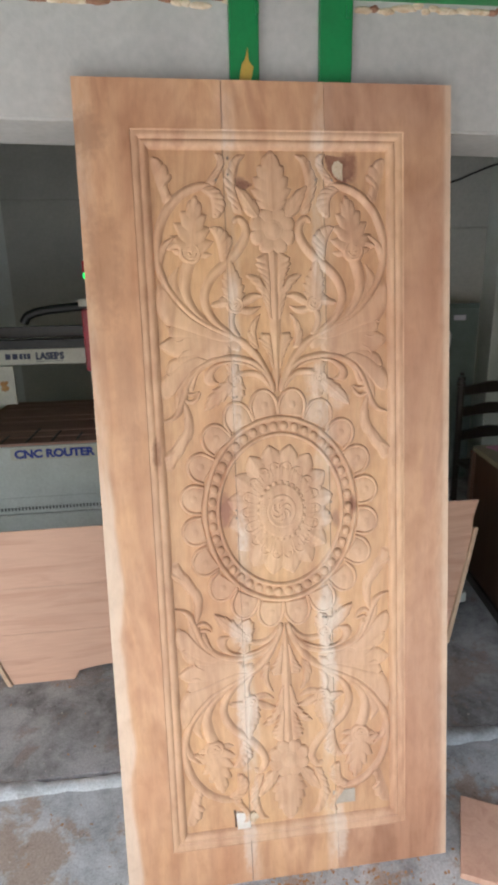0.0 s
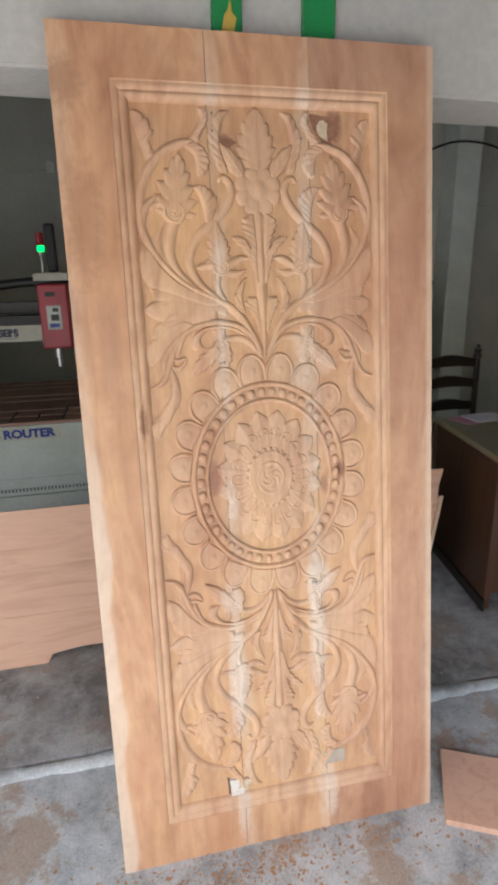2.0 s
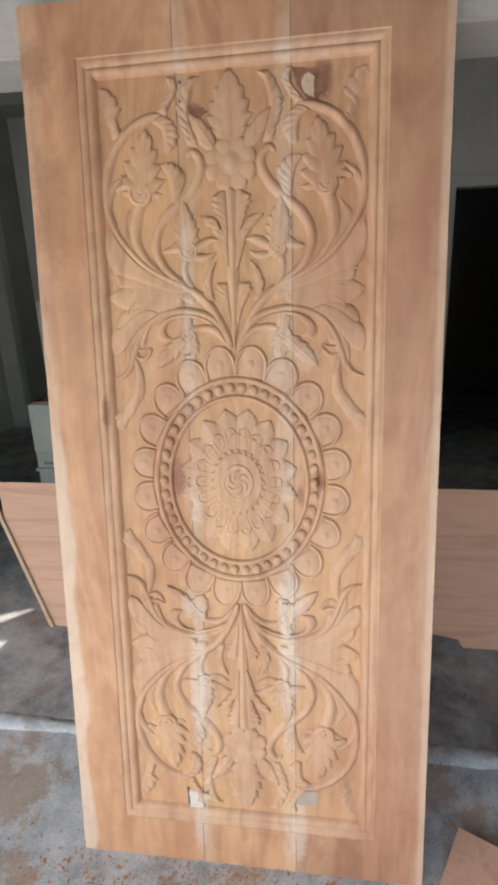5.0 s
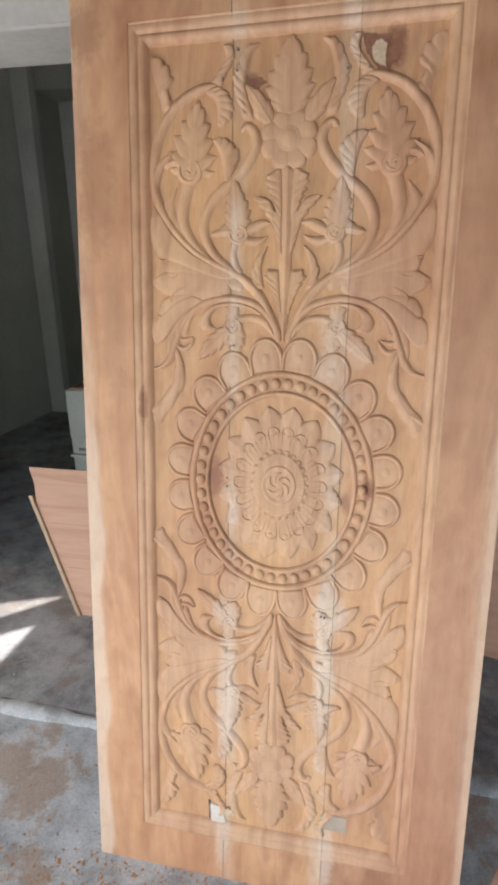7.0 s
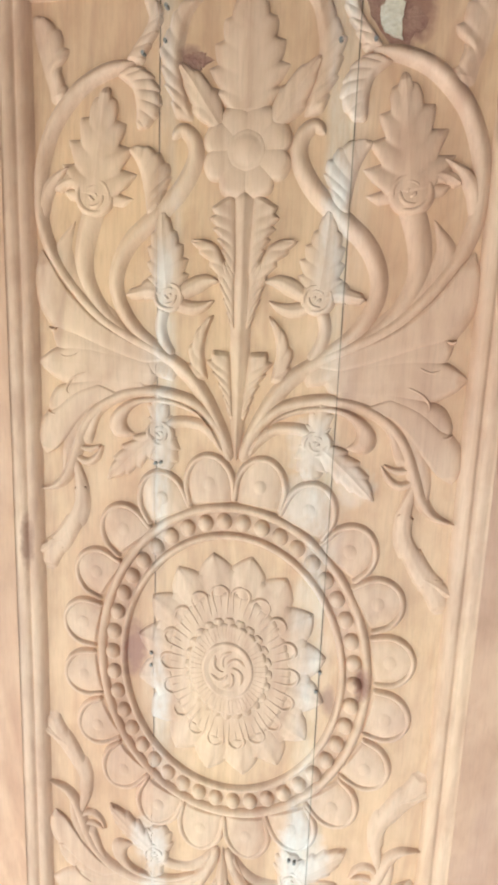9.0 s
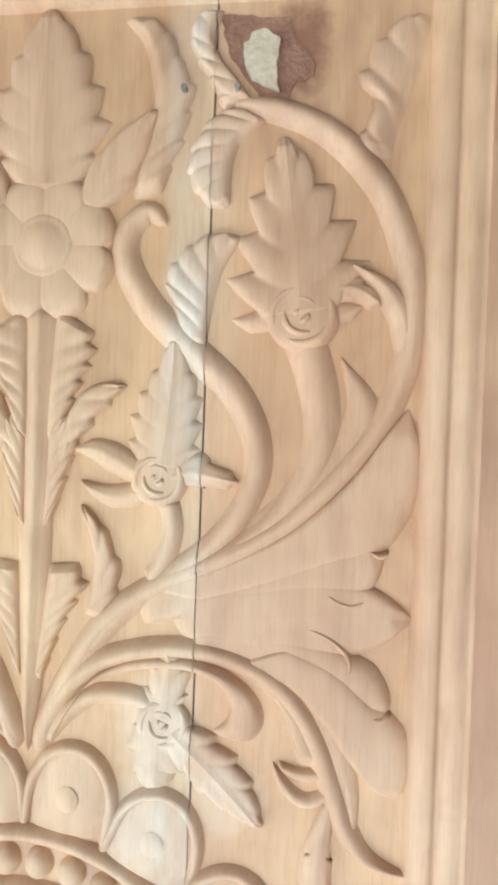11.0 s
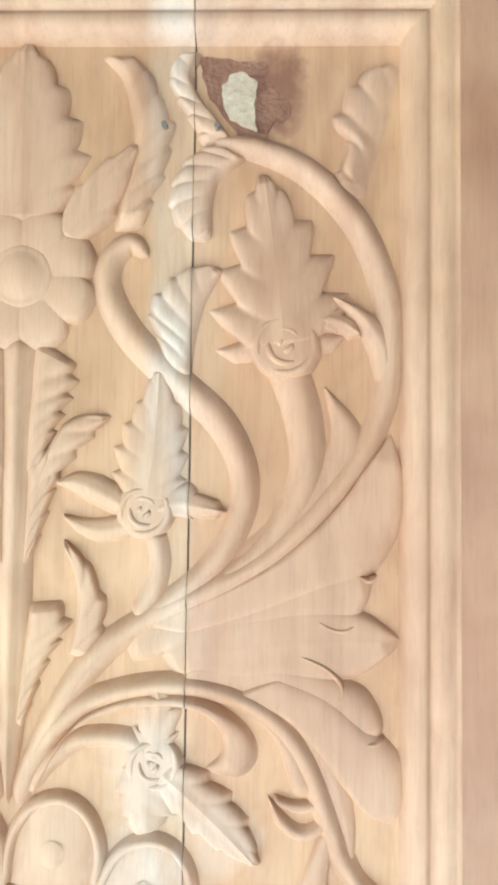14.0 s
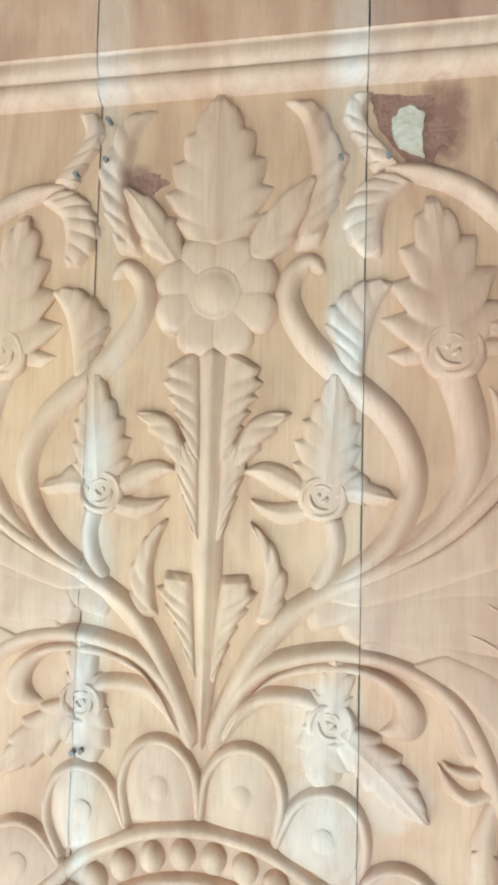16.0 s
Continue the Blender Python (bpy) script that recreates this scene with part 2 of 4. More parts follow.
WOOD = carved_wood("carved_wood", (0.985, 1.02, 1.07))
FIELD = carved_wood("cut_floor", (0.985, 0.98, 0.92))
FACEWOOD = carved_wood("planed_face", (0.965, 0.92, 0.90), 0.75, 1.6, (0.52, 0.326, 0.216))
PEG = plain("nail_hole", (0.30, 0.26, 0.22), (0.22, 0.18, 0.15), 60, 0.8)
# dark, so the unseen canopy and side wall return little light
BLOCKER = plain("light_blocker", (0.075, 0.05, 0.038), (0.05, 0.036, 0.03), 4, 0.85)
PLANK = timber("board_wood", (0.53, 0.305, 0.205), (0.65, 0.405, 0.285))
OFFCUT = timber("offcut_wood", (0.56, 0.33, 0.235), (0.66, 0.42, 0.31), "z")
END = plain("end_grain", (0.68, 0.51, 0.35), (0.58, 0.41, 0.27), 20, 0.7)
DARKWOOD = timber("dark_desk_wood", (0.045, 0.022, 0.013), (0.085, 0.04, 0.022), "z", 0.4)
EBONY = timber("dark_chair_wood", (0.012, 0.009, 0.008), (0.028, 0.02, 0.016), "z", 0.35)
GAP = plain("joint_dark", (0.07, 0.045, 0.03), (0.13, 0.085, 0.06), 20, 0.9)
PALEFILL = plain("pale_filler", (0.82, 0.79, 0.73), (0.70, 0.63, 0.54), 30, 0.85, fine=200, bumpy=0.5)
FILLER = plain("wood_filler", (0.74, 0.63, 0.46), (0.50, 0.34, 0.21), 40, 0.85, fine=200, bumpy=0.6)
TORN = plain("torn_wood", (0.38, 0.20, 0.125), (0.24, 0.105, 0.065), 50, 0.85, fine=260, bumpy=0.9)
OUTER = concrete("yard_concrete", (0.27, 0.288, 0.296), (0.46, 0.488, 0.50), (0.58, 0.61, 0.62), (0.36, 0.23, 0.13), amount=0.6)
INNER = concrete("shop_floor", (0.17, 0.17, 0.168), (0.33, 0.332, 0.33), (0.45, 0.452, 0.45), (0.30, 0.22, 0.17), 0.5)
SILL = concrete("sill_cement", (0.36, 0.40, 0.41), (0.58, 0.63, 0.645), (0.70, 0.735, 0.745), (0.30, 0.31, 0.31), 0.6)
WHITE = plain("old_whitewash", (0.50, 0.49, 0.455), (0.41, 0.40, 0.37), 2.2, 0.9, fine=45, bumpy=0.35, dist=0.004)
ROOM = plain("grey_distemper", (0.50, 0.50, 0.445), (0.42, 0.42, 0.375), 2.0, 0.9, fine=40, bumpy=0.3, dist=0.004)
LIMEWASH = plain("pale_limewash", (0.74, 0.75, 0.70), (0.64, 0.65, 0.60), 2.0, 0.9, fine=40, bumpy=0.3, dist=0.004)
GREEN = plain("green_enamel", (0.015, 0.24, 0.07), (0.02, 0.19, 0.06), 8, 0.35, fine=90)
YELLOW = plain("yellow_undercoat", (0.52, 0.36, 0.06), (0.40, 0.26, 0.05), 30, 0.6)
STEEL = plain("pale_green_enamel", (0.66, 0.70, 0.65), (0.58, 0.62, 0.57), 5, 0.45)
CREAM = plain("cream_enamel", (0.60, 0.60, 0.50), (0.52, 0.52, 0.44), 8, 0.5)
RED = plain("red_enamel", (0.42, 0.02, 0.04), (0.33, 0.02, 0.03), 9, 0.35)
# black parts; on the store shell it stands in for missing light
BLACK = plain("black_plastic_and_dark", (0.012, 0.012, 0.012), (0.02, 0.02, 0.02), 9, 0.5)
SLOT = plain("shaded_slot", (0.16, 0.17, 0.16), (0.12, 0.13, 0.12), 12, 0.8)
BED = timber("dusty_bed", (0.28, 0.15, 0.11), (0.40, 0.24, 0.18))
CHROME = plain("bare_steel", (0.55, 0.55, 0.55), (0.45, 0.45, 0.45), 12, 0.3, 1.0)
BLUE = plain("blue_print", (0.03, 0.05, 0.30), (0.04, 0.07, 0.34), 12, 0.6)
SLATE = plain("slate_print", (0.04, 0.05, 0.09), (0.06, 0.07, 0.12), 12, 0.6)
STAIN = plain("rust_stain", (0.42, 0.20, 0.06), (0.52, 0.32, 0.14), 40, 0.8)
PAPER = plain("paper", (0.72, 0.71, 0.76), (0.66, 0.62, 0.70), 10, 0.9)
PINKP = plain("pink_paper", (0.60, 0.30, 0.42), (0.55, 0.26, 0.38), 10, 0.9)
BAIZE = plain("khaki_desktop", (0.30, 0.27, 0.17), (0.25, 0.22, 0.14), 8, 0.5)


def glowing(name, c, s):
    m, nt, b = mat(name, 0.4)
    b.inputs["Base Color"].default_value = (*c, 1)
    b.inputs["Emission Color"].default_value = (*c, 1)
    b.inputs["Emission Strength"].default_value = s
    return m


LED = glowing("green_lamp", (0.0, 0.75, 0.10), 0.9)


# ---- mesh helpers ----
def link(name, bm, material, parent=None, label="", smooth=False):
    me = bpy.data.meshes.new(name)
    for f in bm.faces:
        f.smooth = smooth
    bm.to_mesh(me)
    bm.free()
    me.materials.append(material)
    ob = new(name, me)
    if parent:
        ob.parent = parent
    if label:
        ob["label"] = label
    return ob


part = link


def box(bm, x0, x1, y0, y1, z0, z1, bevel=0.0, m=None):
    r = bmesh.ops.create_cube(bm, size=1)
    mm = Matrix.LocRotScale(((x0 + x1) / 2, (y0 + y1) / 2, (z0 + z1) / 2), None, (x1 - x0, y1 - y0, z1 - z0))
    bmesh.ops.transform(bm, matrix=(m @ mm) if m else mm, verts=r["verts"])
    if bevel:
        es = list({e for v in r["verts"] for e in v.link_edges})
        bmesh.ops.bevel(bm, geom=es, offset=bevel, segments=2, affect="EDGES", profile=0.6)
    return bm


def boxed(*a, **k):
    return box(bmesh.new(), *a, **k)


def rod(bm, a, b, r0, r1=None, n=14):
    a, b = Vector(a), Vector(b)
    r = bmesh.ops.create_cone(bm, cap_ends=True, segments=n, radius1=r0, radius2=r0 if r1 is None else r1, depth=(b - a).length)
    bmesh.ops.transform(bm, matrix=Matrix.Translation((a + b) / 2) @ (b - a).to_track_quat("Z", "Y").to_matrix().to_4x4(), verts=r["verts"])
    return bm


def slab(outline, y0, y1, bevel=0.0):
    """A flat outline in x and z, given thickness from y0 to y1."""
    bm = bmesh.new()
    f = bm.faces.new([bm.verts.new((x, y0, z)) for x, z in outline])
    r = bmesh.ops.extrude_face_region(bm, geom=[f])
    bmesh.ops.translate(bm, vec=(0, y1 - y0, 0), verts=[v for v in r["geom"] if isinstance(v, bmesh.types.BMVert)])
    bmesh.ops.recalc_face_normals(bm, faces=bm.faces)
    if bevel:
        bmesh.ops.bevel(bm, geom=list(bm.edges), offset=bevel, segments=2, affect="EDGES")
    return bm


def tube(pts, r, n=8):
    """A round cable through points."""
    p = spline(np.array(pts, float), 6 * len(pts))
    bm, rings = bmesh.new(), []
    for i, q in enumerate(p):
        t = Vector(p[min(i + 1, len(p) - 1)] - p[max(i - 1, 0)]).normalized()
        a = t.orthogonal().normalized() if not rings else (last - t * last.dot(t)).normalized()
        last, c = a, t.cross(a)
        rings.append([bm.verts.new(Vector(q) + r * (math.cos(k * math.tau / n) * a + math.sin(k * math.tau / n) * c)) for k in range(n)])
    for s, e in zip(rings, rings[1:]):
        for k in range(n):
            bm.faces.new((s[k], s[(k + 1) % n], e[(k + 1) % n], e[k]))
    return bm


def spline(p, n):
    """n points along a Catmull-Rom curve through p, evenly spaced."""
    q = np.vstack([2 * p[0] - p[1], p, 2 * p[-1] - p[-2]])
    out = []
    for i in range(len(p) - 1):
        a, b, c, d = q[i:i + 4]
        for t in np.linspace(0, 1, 24, endpoint=False):
            out.append(0.5 * (2 * b + (c - a) * t + (2 * a - 5 * b + 4 * c - d) * t * t + (3 * b - a - 3 * c + d) * t ** 3))
    out = np.array(out + [p[-1]])
    s = np.concatenate([[0], np.cumsum(np.linalg.norm(np.diff(out, axis=0), axis=1))])
    return np.stack([np.interp(np.linspace(0, s[-1], n), s, out[:, k]) for k in range(p.shape[1])], 1)

# ---- the building ----
def wall(name, bm, material, label, cat="wall"):
    return tagged(link(name, bm, material), label, cat, kind="structure")


wall("ground", boxed(-60, 60, -60, 0.375, -0.3, 0.0), OUTER, "worn grey concrete yard floor with stains and grit", "floor")
wall("floor", boxed(-3.2, 3.2, 0.43, 6.5, -0.3, 0.006), INNER, "dark stained concrete workshop floor with sawdust", "floor")


def threshold():
    bm = bmesh.new()
    n = 160
    for k in range(n + 1):
        x = -3.2 + 6.4 * k / n
        a = 0.372 - 0.02 * noise.noise((x * 3, 0, 1)) - 0.008 * noise.noise((x * 17, 2, 1))
        c = 0.425 + 0.035 * noise.noise((x * 2.4, 5, 1)) + 0.012 * noise.noise((x * 14, 7, 1))
        h = 0.010 + 0.004 * noise.noise((x * 6, 3, 4)) + 0.003 * noise.noise((x * 31, 3, 4))
        for y, z in ((a - 0.012, -0.01), (a, h * 0.7), ((a + c) / 2, h), (c, h * 0.85), (c + 0.015, -0.01)):
            bm.verts.new((x, y, z))
    bm.verts.ensure_lookup_table()
    for k in range(n):
        for j in range(4):
            i = 5 * k + j
            bm.faces.new([bm.verts[q] for q in (i, i + 5, i + 6, i + 1)])
    return bm


wall("threshold", threshold(), SILL, "chipped pale cement sill across the shop entrance", "threshold").data.polygons.foreach_set("use_smooth", [True] * 640)
LZ = 1.95
wall("wall_front", slab([(-3.2, 2.015), (3.2, 1.913), (3.2, 3.6), (-3.2, 3.6)], 0.33, 0.56, 0.006), WHITE, "old whitewashed concrete lintel above the shop opening")
for nm, x0, x1 in (("wall_front_left", -3.4, -2.2), ("wall_front_right", 2.2, 3.4)):
    wall(nm, boxed(x0, x1, 0.335, 0.555, 0.0, LZ + 0.1), WHITE, "old whitewashed wall beside the shop opening")
wall("wall_left", boxed(-3.2, -3.04, 0.56, 4.4, 0, 3.2), LIMEWASH, "pale limewashed side wall of the workshop")
wall("wall_right", boxed(3.04, 3.2, 0.56, 4.4, 0, 3.2), ROOM, "grey distempered side wall of the workshop")
bm = boxed(-3.04, -2.87, 4.2, 4.8, 0, 3.2)
box(bm, -2.87, -1.7, 4.2, 4.8, 2.95, 3.2), box(bm, -1.7, 0.6, 4.2, 4.8, 0, 3.2)
wall("wall_back", bm, ROOM, "grey distempered back wall with a dark recess")
wall("wall_recess", boxed(-2.87, -1.7, 4.6, 4.8, 0, 2.95), LIMEWASH, "shaded back of the wall recess")
wall("door_back", boxed(-2.62, -1.75, 4.54, 4.598, 0.01, 2.72, 0.005), STEEL, "closed grey door in the wall recess", "door")
wall("pillar", boxed(-3.03, -2.86, 4.08, 4.197, 0, 3.2, 0.01), LIMEWASH, "pale limewashed pilaster in the corner of the room", "pillar")
bm = boxed(0.6, 1.1, 3.42, 3.6, 0, 3.2)
box(bm, 1.1, 1.78, 3.42, 3.6, 1.98, 3.2), box(bm, 1.78, 3.04, 3.42, 3.6, 0, 3.2), box(bm, 0.6, 0.78, 3.6, 4.4, 0, 3.2)
wall("wall_partition", bm, ROOM, "grey distempered partition with a dark doorway")
# store shell coloured black, so the doorway's darkness is in the base colour
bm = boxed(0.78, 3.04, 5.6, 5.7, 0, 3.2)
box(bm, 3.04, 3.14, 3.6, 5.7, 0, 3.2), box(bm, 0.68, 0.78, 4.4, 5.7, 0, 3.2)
wall("wall_store", bm, BLACK, "store walls coloured black for the dark beyond the doorway")
wall("ceiling_store", boxed(0.7, 3.1, 3.6, 5.7, 3.2, 3.3), BLACK, "store ceiling coloured black for the dark beyond the doorway", "ceiling")
wall("pillar_right", boxed(2.34, 2.56, 3.2, 3.418, 0, 3.2, 0.01), STEEL, "pale plastered pilaster against the partition", "pillar")
wall("ceiling", boxed(-3.2, 3.2, 0.56, 4.9, 3.2, 3.32), ROOM, "grey plastered workshop ceiling", "ceiling")



def canopy():
    """Low unseen yard roof added as shade; gaps between its end sheets pass sun."""
    z = 2.45
    bm = boxed(-2.38, 2.6, -1.6, 0.33, z, z + 0.03)
    # front drop, added to keep low sky off the top of the door
    box(bm, -2.38, 2.6, -1.6, -1.58, z - 0.45, z - 0.001)
    for q in ([(-2.38, 0.33), (-4.05, 0.33), (-4.05, -0.907), (-2.38, -0.167)], [(-2.38, -0.182), (-2.39, -0.402), (-3.22, -1.002)]):
        f = bm.faces.new([bm.verts.new((x, y, z)) for x, y in q])
        r = bmesh.ops.extrude_face_region(bm, geom=[f])
        bmesh.ops.translate(bm, vec=(0, 0, 0.03), verts=[v for v in r["geom"] if isinstance(v, bmesh.types.BMVert)])
    return bm


# out of view: added to block sky and bounce from the right
wall("shade_wall", boxed(2.1, 2.25, -4.5, 0.33, 0.0, 2.449), BLOCKER, "unseen dark side wall added to cut light from the right")
# out of view: only its shade and the sun streaks are wanted
wall("canopy", canopy(), BLOCKER, "unseen dark canopy added over the yard to shade the door", "canopy")


# green window frame on the lintel
def green_frame():
    th = tagged(new("window_frame"), "green enamelled timber window frame fixed to the lintel", "window frame", kind="structure")
    for x0, x1 in ((-0.086, -0.016), (0.129, 0.208)):
        bm = boxed(x0, x1, 0.312, 0.333, 1.97, 3.3, 0.003)
        box(bm, x0 + 0.062, x0 + 0.07, 0.305, 0.318, 2.19, 2.215, 0.002)
        post = link("post", bm, GREEN, th)
    for x0, x1 in ((-3.0, -0.088), (0.21, 3.0)):
        bm = boxed(x0, x1, 0.29, 0.333, 2.235, 2.262, 0.004)
        box(bm, x0, x1, 0.31, 0.335, 2.262, 2.36, 0.006)
        link("rail", bm, GREEN, th)
    bm = slab([(-0.062, 2.03), (-0.034, 2.03), (-0.036, 2.06), (-0.03, 2.085), (-0.041, 2.095), (-0.044, 2.125), (-0.05, 2.10), (-0.058, 2.09), (-0.064, 2.06)], 0.3095, 0.3125)
    link("flaked_paint", bm, YELLOW, th, "yellow undercoat where the green has flaked")
    return th


green_frame()


def crumbling_edge():
    """Broken plaster under the green rail."""
    th = tagged(new("broken_plaster"), "crumbling broken plaster edge under the green rail", "plaster", kind="structure")
    rnd = random.Random(5)
    for x0, x1 in ((0.215, 1.4), (-1.4, -0.09)):
        x = x0
        while x < x1:
            w = rnd.uniform(0.02, 0.06)
            bm = bmesh.new()
            bmesh.ops.create_icosphere(bm, subdivisions=2, radius=1)
            for v in bm.verts:
                v.co = Vector((v.co.x * w * 0.6, v.co.y * 0.006, v.co.z * rnd.uniform(0.007, 0.009))) * (1 + 0.35 * noise.noise(v.co * 2 + Vector((x * 9, 0, 0))))
            bmesh.ops.translate(bm, vec=(x + w / 2, 0.331, rnd.uniform(2.212, 2.232)), verts=bm.verts)
            link("plaster_lump", bm, FILLER if rnd.random() < 0.75 else TORN, th)
            x += w * 0.85


crumbling_edge()


# ---- carving ----
GROUND = 0.0165   # depth of the carved floor behind the face of the boards


def crossing(arrs):
    xs = np.concatenate([a[..., 0].ravel() for a in arrs])
    return [s for s in SEAMS if xs.min() < s < xs.max()]


SX, SZ, SH = 0.993, 0.9945, 0.8


def carve(name, arrs, parent=None, flips=((1, 1),), label="", material=None, sc=(SX, SZ, SH)):
    """Grids of (x, height, z) about the middle of the carving become carved pieces; flips mirror them about its two axes."""
    made = []
    for fx, fz in flips:
        bm, out = bmesh.new(), []
        for a in arrs:
            g = np.stack([a[..., 0] * fx * sc[0] + CX, GROUND - a[..., 1] * sc[2], a[..., 2] * fz * sc[1] + CZ], -1)
            out.append(g)
            n, m = g.shape[:2]
            vs = [bm.verts.new(p) for p in g.reshape(-1, 3)]
            du, dv = g[1:, :-1] - g[:-1, :-1], g[:-1, 1:] - g[:-1, :-1]
            turn = np.cross(du, dv)[..., 1].sum() > 0
            for i in range(n - 1):
                for j in range(m - 1):
                    q = [vs[i * m + j], vs[(i + 1) * m + j], vs[(i + 1) * m + j + 1], vs[i * m + j + 1]]
                    bm.faces.new(q[::-1] if turn else q)
        for s in crossing(out):
            for d in (-0.0004, 0.0004):
                bmesh.ops.bisect_plane(bm, geom=bm.verts[:] + bm.edges[:] + bm.faces[:], plane_co=(s + d, 0, 0), plane_no=(1, 0, 0))
            bad = [f for f in bm.faces if abs(f.calc_center_median().x - s) < 0.0004]
            bmesh.ops.delete(bm, geom=bad, context="FACES")
        bmesh.ops.remove_doubles(bm, verts=bm.verts, dist=0.00002)
        made.append(link(name, bm, material or WOOD, parent or door, label, True))
    return made


def stem(pts, w, h, n=56, m=15, ends=(0.3, 0.3), groove=0.0, base=-0.001, flat=0.68):
    """A rounded stem along points (millimetres), half width w at start, middle and end, height h; ends: how far the tips are drawn out."""
    p = spline(np.array(pts, float) / 1000, n)
    t = np.gradient(p, axis=0)
    t /= np.linalg.norm(t, axis=1)[:, None] + 1e-9
    nrm = np.stack([t[:, 1], -t[:, 0]], 1)
    s = np.linspace(0, 1, n)
    ws = np.interp(s, np.linspace(0, 1, len(w)), w) / 1000
    tip = np.ones(n)
    if ends[0]:
        tip = np.minimum(tip, np.sqrt(np.clip(1 - (1 - np.clip(s / ends[0], 0, 1)) ** 2, 0, 1)))
    if ends[1]:
        tip = np.minimum(tip, np.sqrt(np.clip(1 - (1 - np.clip((1 - s) / ends[1], 0, 1)) ** 2, 0, 1)))
    hs = np.interp(s, np.linspace(0, 1, len(h)), h) / 1000 if isinstance(h, (list, tuple)) else np.full(n, h / 1000)
    th = np.linspace(0, math.pi, m)
    crisp = flat > 0.85
    c, sn = (1.0 if crisp else 1.14) * np.cos(th), np.sin(th) ** (1.1 if crisp else 1.1 + 1.4 * flat)
    out = np.zeros((n, m, 3))
    for j in range(m):
        q = p + nrm * (ws * tip * c[j])[:, None]
        out[:, j, 0], out[:, j, 2] = q[:, 0], q[:, 1]
        out[:, j, 1] = base + hs * (0.25 + 0.75 * tip) * sn[j] - groove / 1000 * math.exp(-(c[j] / 0.28) ** 2) * tip
    return out


def leaf(pts, wl, wr, h, teeth=6, cut=0.4, veins=1.2, ridge=1.0, n=120, m=23, sweep=0.5, hollow=0.0, power=0.55):
    """A carved leaf along its midrib: half widths left and right (millimetres) as the rib runs, lobed margin, a crest on each lobe and a raised rib."""
    p = spline(np.array(pts, float) / 1000, n)
    t = np.gradient(p, axis=0)
    t /= np.linalg.norm(t, axis=1)[:, None] + 1e-9
    nrm = np.stack([-t[:, 1], t[:, 0]], 1)
    s = np.linspace(0, 1, n)
    ln = np.linalg.norm(np.diff(p, axis=0), axis=1).sum()
    hs = np.interp(s, np.linspace(0, 1, len(h)), h) / 1000 if isinstance(h, (list, tuple)) else np.full(n, h / 1000)
    saw = (s * teeth) % 1.0 if teeth else np.ones(n)
    lobe = np.where(saw < 0.7, saw / 0.7, (1 - saw) / 0.3) ** 0.7 if teeth else np.ones(n)
    bite = 1 - cut * (1 - lobe)
    out = np.zeros((n, m, 3))
    r = np.linspace(-1, 1, m)
    r = np.sign(r) * np.abs(r) ** 0.8
    for j in range(m):
        w = np.interp(s, np.linspace(0, 1, len(wl)), wl) if r[j] > 0 else np.interp(s, np.linspace(0, 1, len(wr)), wr)
        a = abs(r[j])
        w = w / 1000 * (1 - (1 - bite) * a ** 3)
        fwd = sweep * a ** 1.5 * (ln / max(teeth, 3)) * np.minimum(1, (1 - s) * 4) * lobe ** 0.5 * np.clip(w * 1000 / 8, 0, 1) if teeth else np.zeros(n)
        q = p + nrm * (w * r[j])[:, None] + t * fwd[:, None]
        out[:, j, 0], out[:, j, 2] = q[:, 0], q[:, 1]
        dome = (1 - a ** 5) ** (power + 0.6) * (1 - hollow * math.exp(-((a - 0.45) / 0.25) ** 2))
        v = 1.8 * veins / 1000 * (0.5 - 0.5 * np.cos(math.tau * (s * teeth + 0.4 - 0.6 * a)) - 0.7) * min(1.0, 1.3 * a) ** 1.5 if teeth else 0
        thin = np.clip(np.minimum(s / 0.06, (1 - s) / 0.06), 0.35, 1)
        out[:, j, 1] = -0.001 + hs * thin * (0.64 + 0.36 * (1 - a) ** 0.8) * dome + ridge / 1000 * math.exp(-(a / 0.14) ** 2) * thin + v * dome
    out[:, (0, -1), 1] = -0.001
    return out


def feather(inner, outer, h, flutes, depth=1.8, slant=0.7, tooth=0.16, fade=0.0, half=False, n=150, m=21):
    """A combed leaf between its smooth inner edge and its toothed outer edge, both from base to tip; curved flutes sweep outward to each tooth."""
    p, q = spline(np.array(inner, float) / 1000, n), spline(np.array(outer, float) / 1000, n)
    s = np.linspace(0, 1, n)
    out = np.zeros((n, m, 3))
    thin = np.clip(np.minimum(s / 0.08, (1 - s) / 0.08), 0.0, 1) ** 0.5
    for j, a in enumerate(np.linspace(0, math.pi, m)):
        r = 0.5 - 0.5 * math.cos(a)
        f = (s * flutes - slant * r ** 0.8 + 0.3) % 1.0
        wave = np.abs(np.sin(math.pi * f)) ** 0.6
        saw = np.where(f < 0.8, (f / 0.8) ** 0.7, (1 - f) / 0.2)
        k = r * (1 - tooth * (1 - saw) * r ** 2)
        pos = p + (q - p) * k[:, None]
        out[:, j, 0], out[:, j, 2] = pos[:, 0], pos[:, 1]
        dome = max(0.0, 1 - (r if half else abs(2 * r - 1)) ** 5) ** 1.1 * (min(1.0, r / fade) ** 1.2 if fade else 1.0)
        out[:, j, 1] = -0.001 + h / 1000 * thin * dome - depth / 1000 * (1 - wave) * 1.1 * (min(1.0, max(0.0, 2.0 * (r - 0.15))) if half else min(1.0, 1.5 * r)) * dome + (0.0011 * max(0.0, 1 - r / 0.22) * thin if half else 0.0)
    return out


